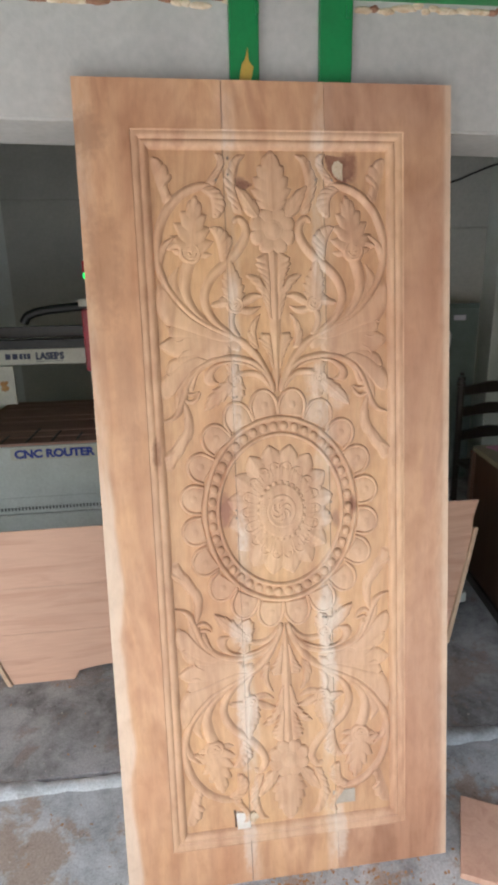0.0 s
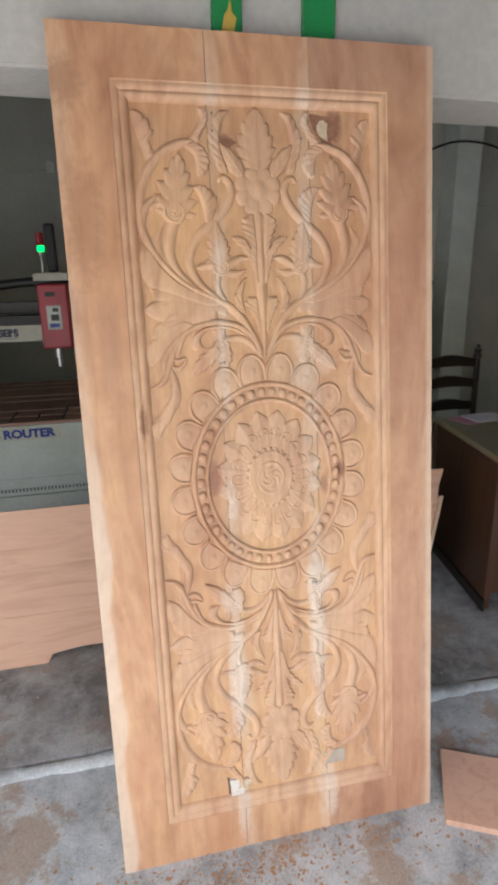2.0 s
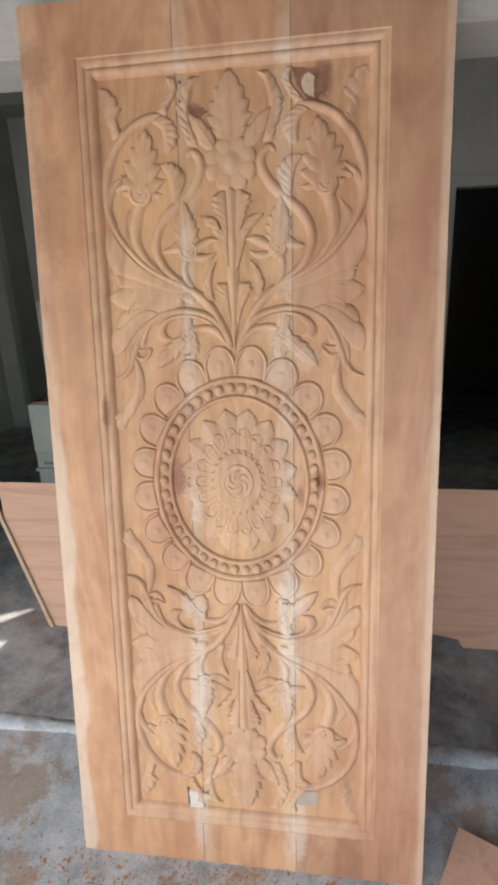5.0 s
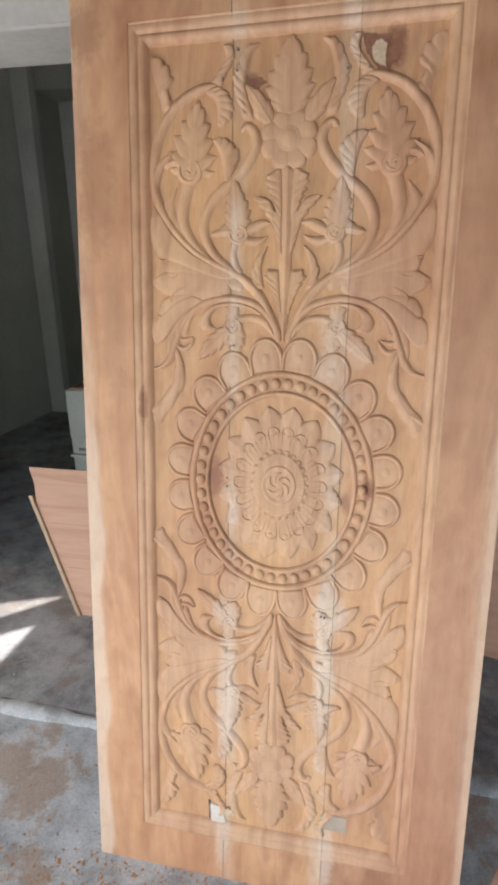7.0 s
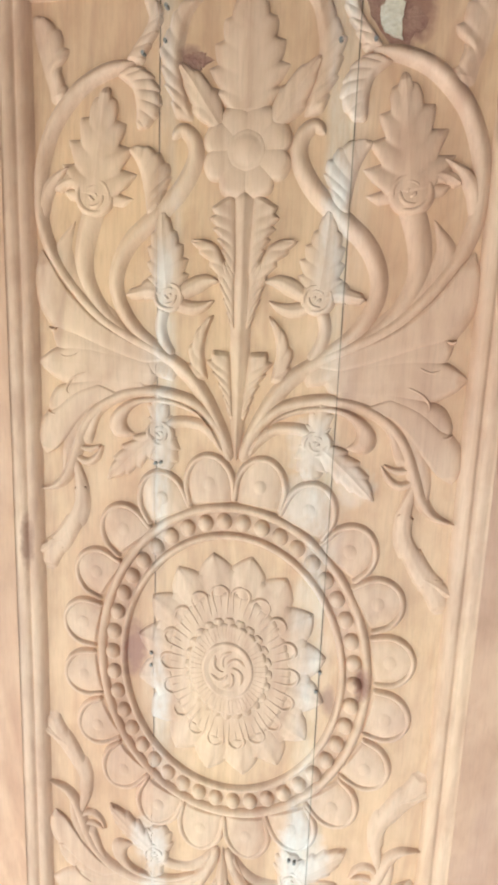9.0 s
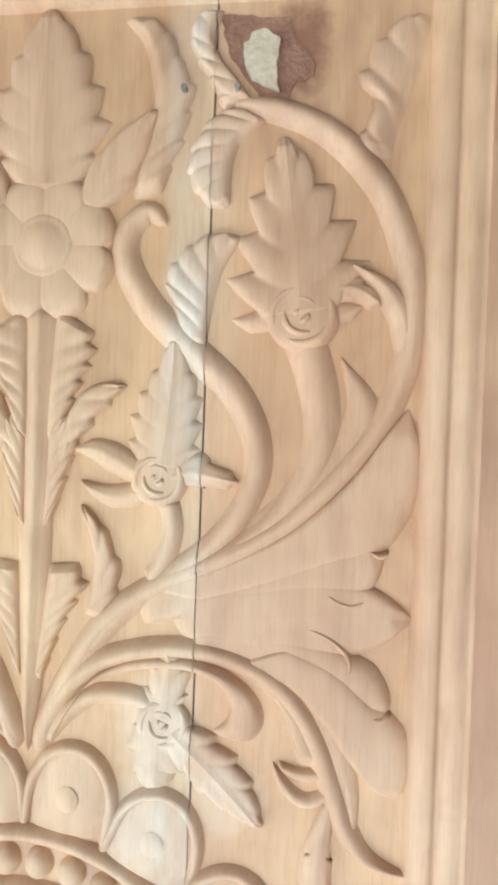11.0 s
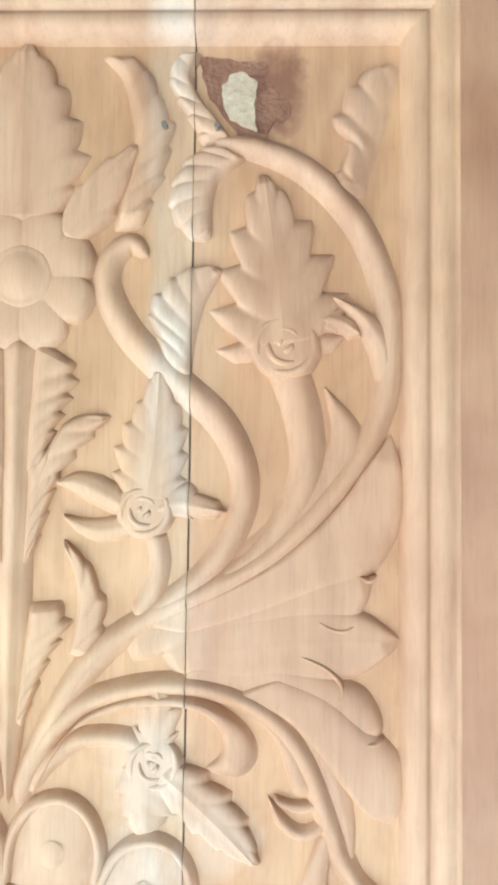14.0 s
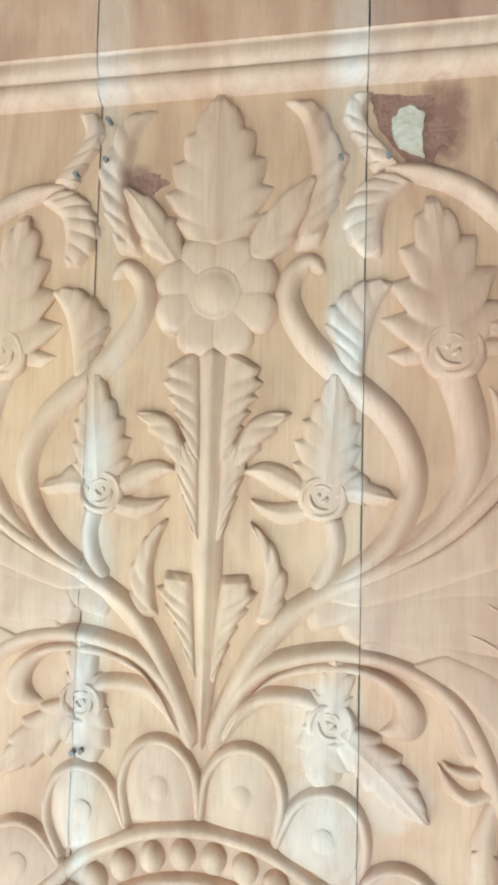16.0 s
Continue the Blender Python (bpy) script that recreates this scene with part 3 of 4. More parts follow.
def blade(rib, wl, wr, h, teeth, depth=2.2, tooth=0.4, slant=1.0):
    """A flat leaf with a plain middle, a low rib and flutes near its toothed margin: half widths left and right in millimetres."""
    n = 110
    p = spline(np.array(rib, float), n)
    t = np.gradient(p, axis=0)
    t /= np.linalg.norm(t, axis=1)[:, None]
    nrm = np.stack([-t[:, 1], t[:, 0]], 1)
    s = np.linspace(0, 1, n)
    out = []
    for w, sg in ((wl, 1), (wr, -1)):
        e = p + nrm * (sg * np.interp(s, np.linspace(0, 1, len(w)), w))[:, None]
        out.append(feather(p[::6], e[::6], h, teeth, depth, slant, tooth, 0, True))
    return out


def panel(inner, outer, h0, h1, n=90, m=17, crown=0.0, both=False, wall_in=True):
    """A plain fleshy leaf between two edges that run from base to tip: h0 high along the inner edge, h1 along the outer, with a rolled margin; crown domes it across."""
    p, q = spline(np.array(inner, float) / 1000, n), spline(np.array(outer, float) / 1000, n)
    s = np.linspace(0, 1, n)
    thin = np.clip(np.minimum(s / 0.05, (1 - s) / 0.10), 0.0, 1) ** 0.7
    out = np.zeros((n, m + 1, 3))
    out[:, 0, 0], out[:, 0, 1], out[:, 0, 2] = p[:, 0], -0.001, p[:, 1]
    for j in range(m):
        r = (1 - math.cos(math.pi * (j / (m - 1)))) / 2 if both else math.sin(math.pi / 2 * j / (m - 1))
        pos = p + (q - p) * r
        edge = (1 - abs(2 * r - 1) ** 4 if both else 1 - r ** 7) ** 0.9
        out[:, j + 1, 0], out[:, j + 1, 2] = pos[:, 0], pos[:, 1]
        out[:, j + 1, 1] = -0.001 + (h0 + (h1 - h0) * r + crown * math.sin(math.pi * r)) / 1000 * thin * edge
    return out if wall_in else out[:, 1:]


def rounded(w, start=0.9, shoulder=0.45, k=90):
    """Half widths of a petal with a round end."""
    return [w * (start + (1 - start) * min(1, q / shoulder)) * math.sqrt(max(0.0, 1 - max(0.0, (q - shoulder) / (1 - shoulder)) ** 2)) for q in (i / k for i in range(k + 1))]


def disc(cx, cz, rx, rz, prof, n=40, lobes=0, depth=0.0, phase=0.0, tw=0.0, m=None):
    """A turned form: prof lists (radius share, height in mm); lobes scallop the rim."""
    th = np.linspace(0, math.tau, n + 1)
    rr = np.array([q[0] for q in prof])
    hh = np.array([q[1] for q in prof]) / 1000
    out = np.zeros((len(rr), n + 1, 3))
    for i, (r, hgt) in enumerate(zip(rr, hh)):
        l = 1 - depth * r * (0.5 - 0.5 * np.cos(lobes * (th - phase))) ** 2 if lobes else 1.0
        out[i, :, 0] = cx / 1000 + rx / 1000 * r * l * np.sin(th + tw * r)
        out[i, :, 2] = cz / 1000 + rz / 1000 * r * l * np.cos(th + tw * r)
        out[i, :, 1] = hgt
        if lobes and 0.35 < r < 0.98:
            out[i, :, 1] -= 0.0016 * (0.5 - 0.5 * np.cos(lobes * (th - phase))) ** 4
    return out


ALL4 = ((1, 1), (-1, 1), (1, -1), (-1, -1))
UPDN = ((1, 1), (1, -1))


def boards():
    """Three boards, rebated in the middle for the carving."""
    edges = (-0.4475, SEAMS[0], SEAMS[1], 0.4495)
    for i in range(3):
        a, c = edges[i] + (0.0008 if i else 0), edges[i + 1] - (0.0008 if i < 2 else 0)
        bm = boxed(a, c, GROUND, 0.037, 0.0, 2.07)
        ca, cc = (a if i else -0.325), (c if i < 2 else 0.329)
        box(bm, a, c, 0, GROUND, 0.0, 0.117), box(bm, a, c, 0, GROUND, 1.962, 2.07)
        if i == 0:
            box(bm, a, -0.325, 0, GROUND, 0.117, 1.962)
        if i == 2:
            box(bm, 0.329, c, 0, GROUND, 0.117, 1.962)
        bmesh.ops.remove_doubles(bm, verts=bm.verts, dist=0.00001)
        ob = link("board", bm, FACEWOOD, door, ("pink-brown board with swirling grain", "straw-coloured middle board", "reddish board with a pale edge")[i])
        ob.data.materials.append(FIELD)
        for p in ob.data.polygons:
            if p.normal.y < -0.9 and p.center.y > 0.01:
                p.material_index = 1
    for s in SEAMS:
        link("joint", boxed(s - 0.00078, s + 0.00078, 0.0172, 0.0285, 0.001, 2.069), GAP, door, "dark open joint between boards")


def moulding():
    """A mitred moulding round the carved field."""
    prof = [(0.0, 0.0), (0.0005, 0.0022), (0.004, 0.0016), (0.009, 0.0010), (0.014, 0.0018), (0.0175, 0.0042), (0.019, 0.0062), (0.0205, 0.0064), (0.0215, 0.0046), (0.025, 0.0034), (0.030, 0.0040), (0.034, 0.0066), (0.038, 0.0115), (0.0405, 0.0170)]
    x0, x1, z0, z1 = -0.325, 0.329, 0.117, 1.962
    sides = [((x0, z0), (x0, z1)), ((x0, z1), (x1, z1)), ((x1, z1), (x1, z0)), ((x1, z0), (x0, z0))]
    ins = {(x0, z0): (1, 1), (x0, z1): (1, -1), (x1, z1): (-1, -1), (x1, z0): (-1, 1)}
    for a, c in sides:
        k = 40
        g = np.zeros((k, len(prof), 3))
        for j, (d, dep) in enumerate(prof):
            p, q = np.array(a) + np.array(ins[a]) * d, np.array(c) + np.array(ins[c]) * d
            for i in range(k):
                u = p + (q - p) * i / (k - 1)
                g[i, j] = (u[0] - CX, GROUND - dep, u[1] - CZ)
        carve("moulding", [g], label="rounded moulding framing the carved field", sc=(1, 1, 1))


boards()
moulding()

# middle axis, above and below the medallion
carve("acanthus_leaf", blade([(1, 735), (0, 790), (0, 840), (0, 888)], [24, 38, 50, 53, 46, 37, 24, 2], [24, 38, 50, 53, 46, 37, 24, 2], 10.8, 6, 0.9, 0.26, 0.9), flips=UPDN)
carve("small_leaf", blade([(32, 726), (54, 757), (71, 782), (90, 806)], [14, 22, 23, 15, 2], [12, 20, 21, 14, 2], 10, 3, 1.6, 0.3, 0.8), flips=ALL4)


def blossom(cx, cz, r, flips, petals=8):
    for fl in flips:
        hub = carve("flower", [disc(cx, cz, r * 0.42, r * 0.42, [(0, 14.4), (0.2, 14.2), (0.42, 13.5), (0.6, 12.2), (0.74, 10.8), (0.84, 10.2), (0.94, 10.3), (1.0, 9.4)], 36)], flips=(fl,))[0]
        for k in range(petals):
            g = np.zeros((15, 19, 3))
            for j, q in enumerate(np.linspace(-1, 1, 19)):
                a = (k + 0.5 + 0.5 * q) * math.tau / petals
                lobe = 1.0 - 0.17 * abs(q) ** 3.2
                for i, u in enumerate(np.linspace(0, 1, 15)):
                    d = r * (0.36 + 0.68 * u) * (1 - (1 - lobe) * u ** 2)
                    h = (9.4 + 1.5 * math.sin(math.pi * min(1.0, 0.15 + 0.85 * u)) + 0.5 * u - 1.7 * u ** 0.6 * abs(q) ** 2.5) * (1 - u ** 9) ** 0.8
                    g[i, j] = (cx + d * math.sin(a)) / 1000, h / 1000 - 0.0006, (cz + d * math.cos(a)) / 1000
            carve("petal", [g], hub, flips=(fl,))


blossom(1, 700, 57, UPDN)
carve("centre_stem", [stem([(0, 655), (0, 560), (0, 460), (0, 380), (0, 305)], [14, 13, 12.5, 12, 4], 9.4, 60, 21, (0.03, 0.15), -2.6, flat=0.3)], flips=UPDN)
for inner, outer, k in (([(7, 545), (7, 585), (8, 612), (9, 636), (12, 655)], [(22, 556), (28, 578), (38, 600), (46, 618), (44, 636)], 6),
                        ([(12, 540), (26, 576), (36, 591), (52, 597), (69, 595)], [(24, 528), (36, 550), (48, 566), (62, 582), (71, 595)], 4),
                        ([(7, 478), (7, 505), (7, 530), (8, 556)], [(14, 488), (25, 520), (32, 548), (28, 577)], 5),
                        ([(42, 416), (46, 439), (48, 456), (45, 476), (36, 501)], [(57, 412), (69, 430), (73, 448), (67, 468), (55, 488), (38, 502)], 4),
                        ([(5, 362), (7, 405), (9, 432), (12, 454)], [(10, 362), (25, 402), (37, 424), (46, 440), (37, 457)], 6)):
    carve("axis_leaf", [feather(inner, outer, 10.4, k, 2.2, 1.5, 0.2)], flips=ALL4)

# the scrolls
carve("scroll", [stem([(145, 808), (189, 799), (225, 779), (257, 743), (275, 702), (282, 662), (279, 614), (262, 570), (232, 529), (196, 494), (153, 468), (106, 446), (62, 415), (30, 365), (6, 310)], [9, 10.8, 10.4, 9.2, 9.2, 9.6, 9.4, 8], 12, 150, 15, (0.06, 0.03))], flips=ALL4)
carve("scroll", [stem([(97, 717), (84, 728), (69, 716), (66, 692), (84, 658), (116, 626), (152, 594), (170, 562), (173, 532), (162, 502), (142, 476), (110, 450), (70, 420), (38, 380)], [8, 11, 12, 11.5, 10, 9, 10, 9], 10.6, 120, 15, (0.05, 0.03))], flips=ALL4)
carve("rose_stem", [stem([(200, 644), (215, 602), (220, 566), (215, 539), (199, 511), (176, 488), (149, 468)], [15, 14, 12, 9, 6], 9.5, 50, 13, (0.03, 0.1))], flips=ALL4)
carve("scroll_fill", [stem([(232, 620), (250, 580), (236, 545), (205, 512), (165, 484)], [4, 13, 15, 13, 7], 6.5, 50, 13, (0.3, 0.1))], flips=ALL4)
carve("scroll_tip", [leaf([(282, 612), (276, 648), (260, 672), (235, 688)], [9, 12, 12, 8, 1], [8, 11, 11, 6, 1], 10, 0, 0, 0, 0.8, 40, 15)], flips=ALL4)
carve("plume_leaf", [feather([(66, 736), (70, 756), (78, 785), (81, 808), (79, 830), (71, 858), (54, 876)], [(96, 740), (101, 763), (110, 782), (114, 801), (117, 822), (108, 840), (99, 860), (82, 878)], 11, 7, 3.0, 1.5, 0.12, 0.3)], flips=ALL4)
carve("curled_leaf", [feather([(172, 794), (160, 785), (151, 777), (147, 762), (146, 749), (146, 740), (145, 732)], [(158, 805), (133, 802), (118, 787), (110, 765), (115, 745), (129, 731), (141, 729)], 10.4, 7, 2.2, 0.9, 0.08)], flips=ALL4)
carve("top_leaf", [feather([(162, 808), (149, 826), (138, 839), (130, 857), (137, 879)], [(136, 804), (126, 824), (116, 840), (109, 860), (117, 879)], 10.8, 5, 2.2, 1.0, 0.1)], flips=ALL4)
carve("corner_leaf", [feather([(266, 762), (272, 788), (280, 808), (286, 826), (290, 846), (291, 868)], [(239, 766), (239, 787), (247, 805), (236, 820), (240, 838), (254, 859), (275, 870)], 9.8, 5, 3.0, 1.2, 0.14, 0.6)], flips=ALL4)
carve("curled_leaf", [feather([(131, 622), (134, 648), (138, 668), (142, 682), (149, 696), (157, 706)], [(108, 624), (105, 650), (99, 664), (96, 681), (110, 700), (128, 711), (151, 711)], 10, 7, 2.2, 1.3, 0.1)], flips=ALL4)


def rose(cx, cz, r, flips, h=12.0):
    """A carved rosebud: a dished disc with petals curling round its heart."""
    for fl in flips:
        body = carve("rose", [disc(cx, cz, r, r, [(0, h - 3.5), (0.4, h - 3.6), (0.7, h - 4.0), (0.9, h - 4.2), (1.0, h - 6), (1.02, -1)], 30)], flips=(fl,))[0]
        for rad, a0, span, wd, up in ((0.90, 0.6, 3.4, 0.24, 0.2), (0.84, 4.0, 2.8, 0.22, -0.8), (0.54, 2.3, 3.0, 0.19, 0.6), (0.48, 5.4, 2.2, 0.18, -0.2), (0.20, 1.0, 2.8, 0.17, 0.9), (0.16, 4.2, 2.0, 0.14, 0.4)):
            pts = [(cx + r * rad * (1 - 0.14 * q) * math.sin(a0 + span * q), cz + r * rad * (1 - 0.14 * q) * math.cos(a0 + span * q)) for q in np.linspace(0, 1, 7)]
            carve("petal", [stem(pts, [r * wd * .5, r * wd, r * wd, r * wd * .5], [h - 2.5, h + up, h + up, h - 2.5], 20, 9, (0.2, 0.2))], body, flips=(fl,))


carve("rose_leaf", blade([(203, 640), (198, 680), (192, 728), (184, 784)], [50, 59, 55, 47, 36, 22, 2], [46, 54, 56, 49, 38, 22, 2], 11.4, 5, 4.2, 0.5, 0.95), flips=ALL4)
carve("calyx_leaf", [leaf([(206, 652), (228, 668), (244, 667), (260, 657)], [8, 12, 12, 9, 1], [6, 14, 15, 11, 1], 10, 3, 0.35, 1.0)], flips=ALL4)
rose(202, 649, 26, ALL4, 13.6)
carve("rose_leaf", blade([(100, 526), (104, 565), (107, 600), (108, 636)], [24, 32, 33, 26, 14, 2], [22, 28, 27, 24, 13, 2], 10.0, 6, 1.2, 0.25, 0.8), flips=ALL4)
carve("calyx_leaf", [leaf([(106, 524), (125, 530), (142, 527), (160, 524)], [10, 17, 14, 8, 1], [10, 15, 14, 8, 1], 9.8, 2, 0.4, 0.8)], flips=ALL4)
carve("calyx_leaf", [leaf([(88, 524), (66, 537), (48, 545), (29, 544)], [9, 12, 13, 10, 1], [9, 12, 12, 8, 1], 9.8, 0, 0, 0, 0.8, 40, 15)], flips=ALL4)
carve("calyx_leaf", [leaf([(90, 514), (68, 509), (52, 512), (36, 520)], [8, 10, 10, 7, 1], [8, 11, 10, 6, 1], 8.5, 0, 0, 0, 0.8, 40, 15)], flips=ALL4)
rose(98, 524, 21, ALL4, 12.4)
carve("rose_stem", [stem([(106, 508), (110, 485), (104, 462), (92, 445)], [8, 8, 8, 7], 9, 24, 13, (0.05, 0.1))], flips=ALL4)

# broad acanthus between the scrolls
carve("acanthus_lobe", [panel([(110, 419), (180, 424), (240, 430), (292, 430)], [(120, 440), (180, 456), (225, 462), (262, 452), (280, 441), (292, 430)], 9.4, 8.6, wall_in=False)], flips=ALL4)
carve("acanthus_lobe", [panel([(110, 419), (180, 424), (240, 430), (292, 430)], [(120, 404), (180, 396), (232, 396), (262, 405), (278, 416), (292, 430)], 9.4, 8.6, wall_in=False)], flips=ALL4)
carve("acanthus_lobe", [panel([(80, 434), (140, 458), (196, 482), (240, 496), (269, 478)], [(90, 410), (150, 424), (200, 434), (232, 436), (254, 441), (265, 456), (270, 475)], 5.5, 11.0)], flips=ALL4)
carve("acanthus_lobe", [panel([(90, 436), (146, 460), (198, 488), (240, 526), (266, 562), (283, 584)], [(130, 430), (190, 448), (236, 466), (264, 474), (282, 494), (294, 524), (293, 552), (283, 584)], 8.6, 10.8)], flips=ALL4)
carve("acanthus_lobe", [panel([(120, 394), (166, 388), (206, 370), (240, 362), (267, 358)], [(130, 412), (190, 420), (228, 412), (250, 403), (266, 395), (276, 378), (277, 364), (268, 358)], 5.5, 11.0)], flips=ALL4)
carve("acanthus_lobe", [panel([(160, 390), (198, 378), (226, 354), (246, 328), (264, 308), (283, 297)], [(200, 408), (240, 392), (262, 374), (280, 360), (291, 346), (295, 326), (290, 308), (283, 297)], 8.8, 10.8)], flips=ALL4)
for pts in ([(208, 421), (224, 416), (237, 409), (245, 400), (246, 390), (238, 385)], [(226, 447), (236, 440), (247, 438), (257, 443)], [(258, 478), (266, 475), (272, 479)], [(262, 358), (270, 357), (278, 362)]):
    carve("curled_edge", [stem(pts, [1.0, 3.0, 3.0, 1.0], 11.0, 20, 9, (0.3, 0.2))], flips=ALL4)
carve("scroll", [stem([(8, 306), (24, 348), (52, 378), (85, 391), (120, 396), (155, 392), (188, 378), (211, 356), (226, 330), (237, 300), (249, 270), (266, 252), (294, 244)], [8, 9, 9, 8.5, 8.5, 9, 9, 9, 2], 12, 120, 15, (0.04, 0.08))], flips=ALL4)
carve("scroll", [panel([(12, 316), (38, 352), (70, 372), (105, 380), (129, 380), (146, 373), (157, 360), (157, 346), (146, 335)], [(18, 310), (50, 366), (78, 384), (108, 390), (141, 387), (166, 376), (182, 360), (185, 343), (176, 330), (160, 329), (146, 334)], 8.4, 9.2, 100, 17, 2.6, True)], flips=ALL4)
carve("volute_groove", [stem([(120, 386), (146, 381), (165, 367), (172, 350), (166, 338), (156, 336)], [1.0, 1.8, 2.2, 1.0], 12.0, 30, 7, (0.2, 0.2), flat=0.9)], flips=ALL4)
carve("scroll", [panel([(140, 396), (176, 382), (197, 357), (206, 332), (212, 314)], [(150, 400), (188, 382), (212, 356), (226, 330), (237, 316)], 8.8, 6.4, 70, 15, 1.6, True)], flips=ALL4)
carve("scroll_tip", [stem([(193, 316), (203, 299), (217, 290), (232, 296), (241, 313)], [1.2, 5, 6, 5, 1.2], 8.6, 36, 13, (0.2, 0.2))], flips=ALL4)
carve("scroll_tip", [panel([(196, 318), (216, 314), (241, 318)], [(198, 311), (217, 304), (240, 312)], 6.4, 6.0, 30, 11, 1.6, True)], flips=ALL4)
carve("scroll_fill", [leaf([(190, 392), (222, 366), (240, 330), (250, 296), (254, 266)], [4, 10, 13, 12, 8, 2], [4, 10, 12, 10, 7, 1], 7.0, 0, 0, 0, 0.4, 50, 15)], flips=ALL4)
carve("rose_stem", [stem([(14, 316), (30, 338), (52, 354), (84, 356), (106, 346)], [6, 8, 8, 8], 9.5, 30, 13, (0.05, 0.05))], flips=ALL4)
carve("rose_leaf", blade([(112, 336), (138, 314), (160, 294), (188, 266)], [16, 22, 23, 17, 1], [16, 21, 22, 16, 1], 10.8, 5, 1.2, 0.25), flips=ALL4)
carve("rose_leaf", [leaf([(108, 345), (103, 322), (102, 302), (106, 288)], [22, 29, 29, 22, 10], [16, 24, 24, 19, 8], 10, 4, 0.22, 0.9, 0.5)], flips=ALL4)
carve("rose_leaf", [leaf([(108, 340), (110, 362), (112, 380), (110, 396)], [15, 20, 18, 13, 2], [13, 18, 18, 13, 2], 10.2, 3, 0.3, 1.0, 0.6)], flips=ALL4)
rose(108, 339, 20, ALL4, 11.8)
carve("drooping_leaf", [leaf([(240, 304), (230, 264), (229, 226), (248, 186), (274, 150), (284, 120)], [6, 13, 16, 18, 20, 12], [5, 12, 15, 16, 18, 10], [7, 9, 10, 10.8, 10.4, 8], 4, 0.10, 0.7, 0.2)], flips=ALL4)
carve("leaf_tip", [leaf([(256, 170), (278, 159), (300, 146)], [6, 12, 10, 1], [6, 12, 10, 1], 10.5, 2, 0.25, 0.9)], flips=ALL4)

# ---- the medallion ----
def ring(name, rx, rz, w, h, label):
    th = np.linspace(0, math.tau, 161)
    out = np.zeros((161, 11, 3))
    for j, a in enumerate(np.linspace(0, math.pi, 11)):
        out[:, j, 0] = (rx + w * math.cos(a)) / 1000 * np.sin(th)
        out[:, j, 2] = (rz + w * math.cos(a)) / 1000 * np.cos(th)
        out[:, j, 1] = -0.001 + h / 1000 * math.sin(a) ** 1.5
    return carve(name, [out], label=label)[0]


# scalloped petals round the outside
for k in range(20):
    a = (k + 0.5) * math.tau / 20
    d = np.array([math.sin(a), math.cos(a)])
    n2 = np.array([d[1], -d[0]])
    hw = 38.5 + 2.5 * abs(d[0])
    foot, top = np.array([203 * d[0], 246 * d[1]]), np.array([263 * d[0], 321 * d[1]])
    q = [foot + (top - foot) * u for u in (0, 0.35, 0.7, 1.0)]
    w = rounded(hw, 0.9, 0.32)
    pet = carve("scallop", [leaf(q, w, w, [9.6, 10.0, 10.0, 9.6, 8.4], 0, 0, 0, 0, 64, 25, 0, 0.0, 1.1)])[0]
    ln = np.linalg.norm(top - foot)
    mid, r = foot + d / np.linalg.norm(d) * ln * 0.36, hw * 0.86
    up = (top - foot) / ln
    arc = [mid + r * math.cos(t) * n2 + ln * 0.565 * math.sin(t) * up for t in np.linspace(0, math.pi, 11)]
    carve("rim", [stem([foot + r * 0.96 * n2] + arc + [foot - r * 0.96 * n2], [4.6, 5.6, 4.6], 10.2, 48, 11, (0.03, 0.03))], pet)
    s0 = foot + up * ln * 0.42
    carve("seed", [disc(s0[0], s0[1], 9.0, 10.0, [(0, 11.3), (0.4, 11.0), (0.75, 10.3), (1.0, 9.4)], 16)], pet)
ring("ring", 197, 241, 7.6, 11.8, "rounded outer ring of the medallion")
ring("ring", 163, 200, 6.0, 11.2, "rounded inner ring of the medallion")
ring("bead_channel", 180, 220.5, 19, 2.4, "sunk channel that holds the beads")
NB = 42
for k in range(NB):
    a = (k + 0.5) * math.tau / NB
    carve("bead", [disc(180 * math.sin(a), 220.5 * math.cos(a), 11.4, 12.6, [(0, 13.6), (0.2, 13.4), (0.4, 12.7), (0.6, 11.4), (0.8, 9.0), (0.93, 6.0), (1.0, 1.0)], 18)])
# layered flower inside
for rx, rz, h, nm in ((120, 154, 6.0, "lower_disc"), (94, 121, 8.9, "middle_disc"), (60, 74, 13.0, "upper_disc")):
    carve(nm, [disc(0, 0, rx, rz, [(0, h), (0.9, h), (0.97, h - 0.6), (1.0, -1)], 60)])
for k in range(16):
    a = (k + 0.5) * math.tau / 16
    d = np.array([math.sin(a), math.cos(a)])
    q = [(d[0] * 84, d[1] * 110), (d[0] * 112, d[1] * 142), (d[0] * 142, d[1] * 176)]
    w = [20, 25, 29, 29, 25, 15, 1]
    carve("pointed_petal", [leaf(q, w, w, [10.4, 9.6, 7.4], 0, 0, 0, 1.6, 32, 17, 0, 0, 0.0)])
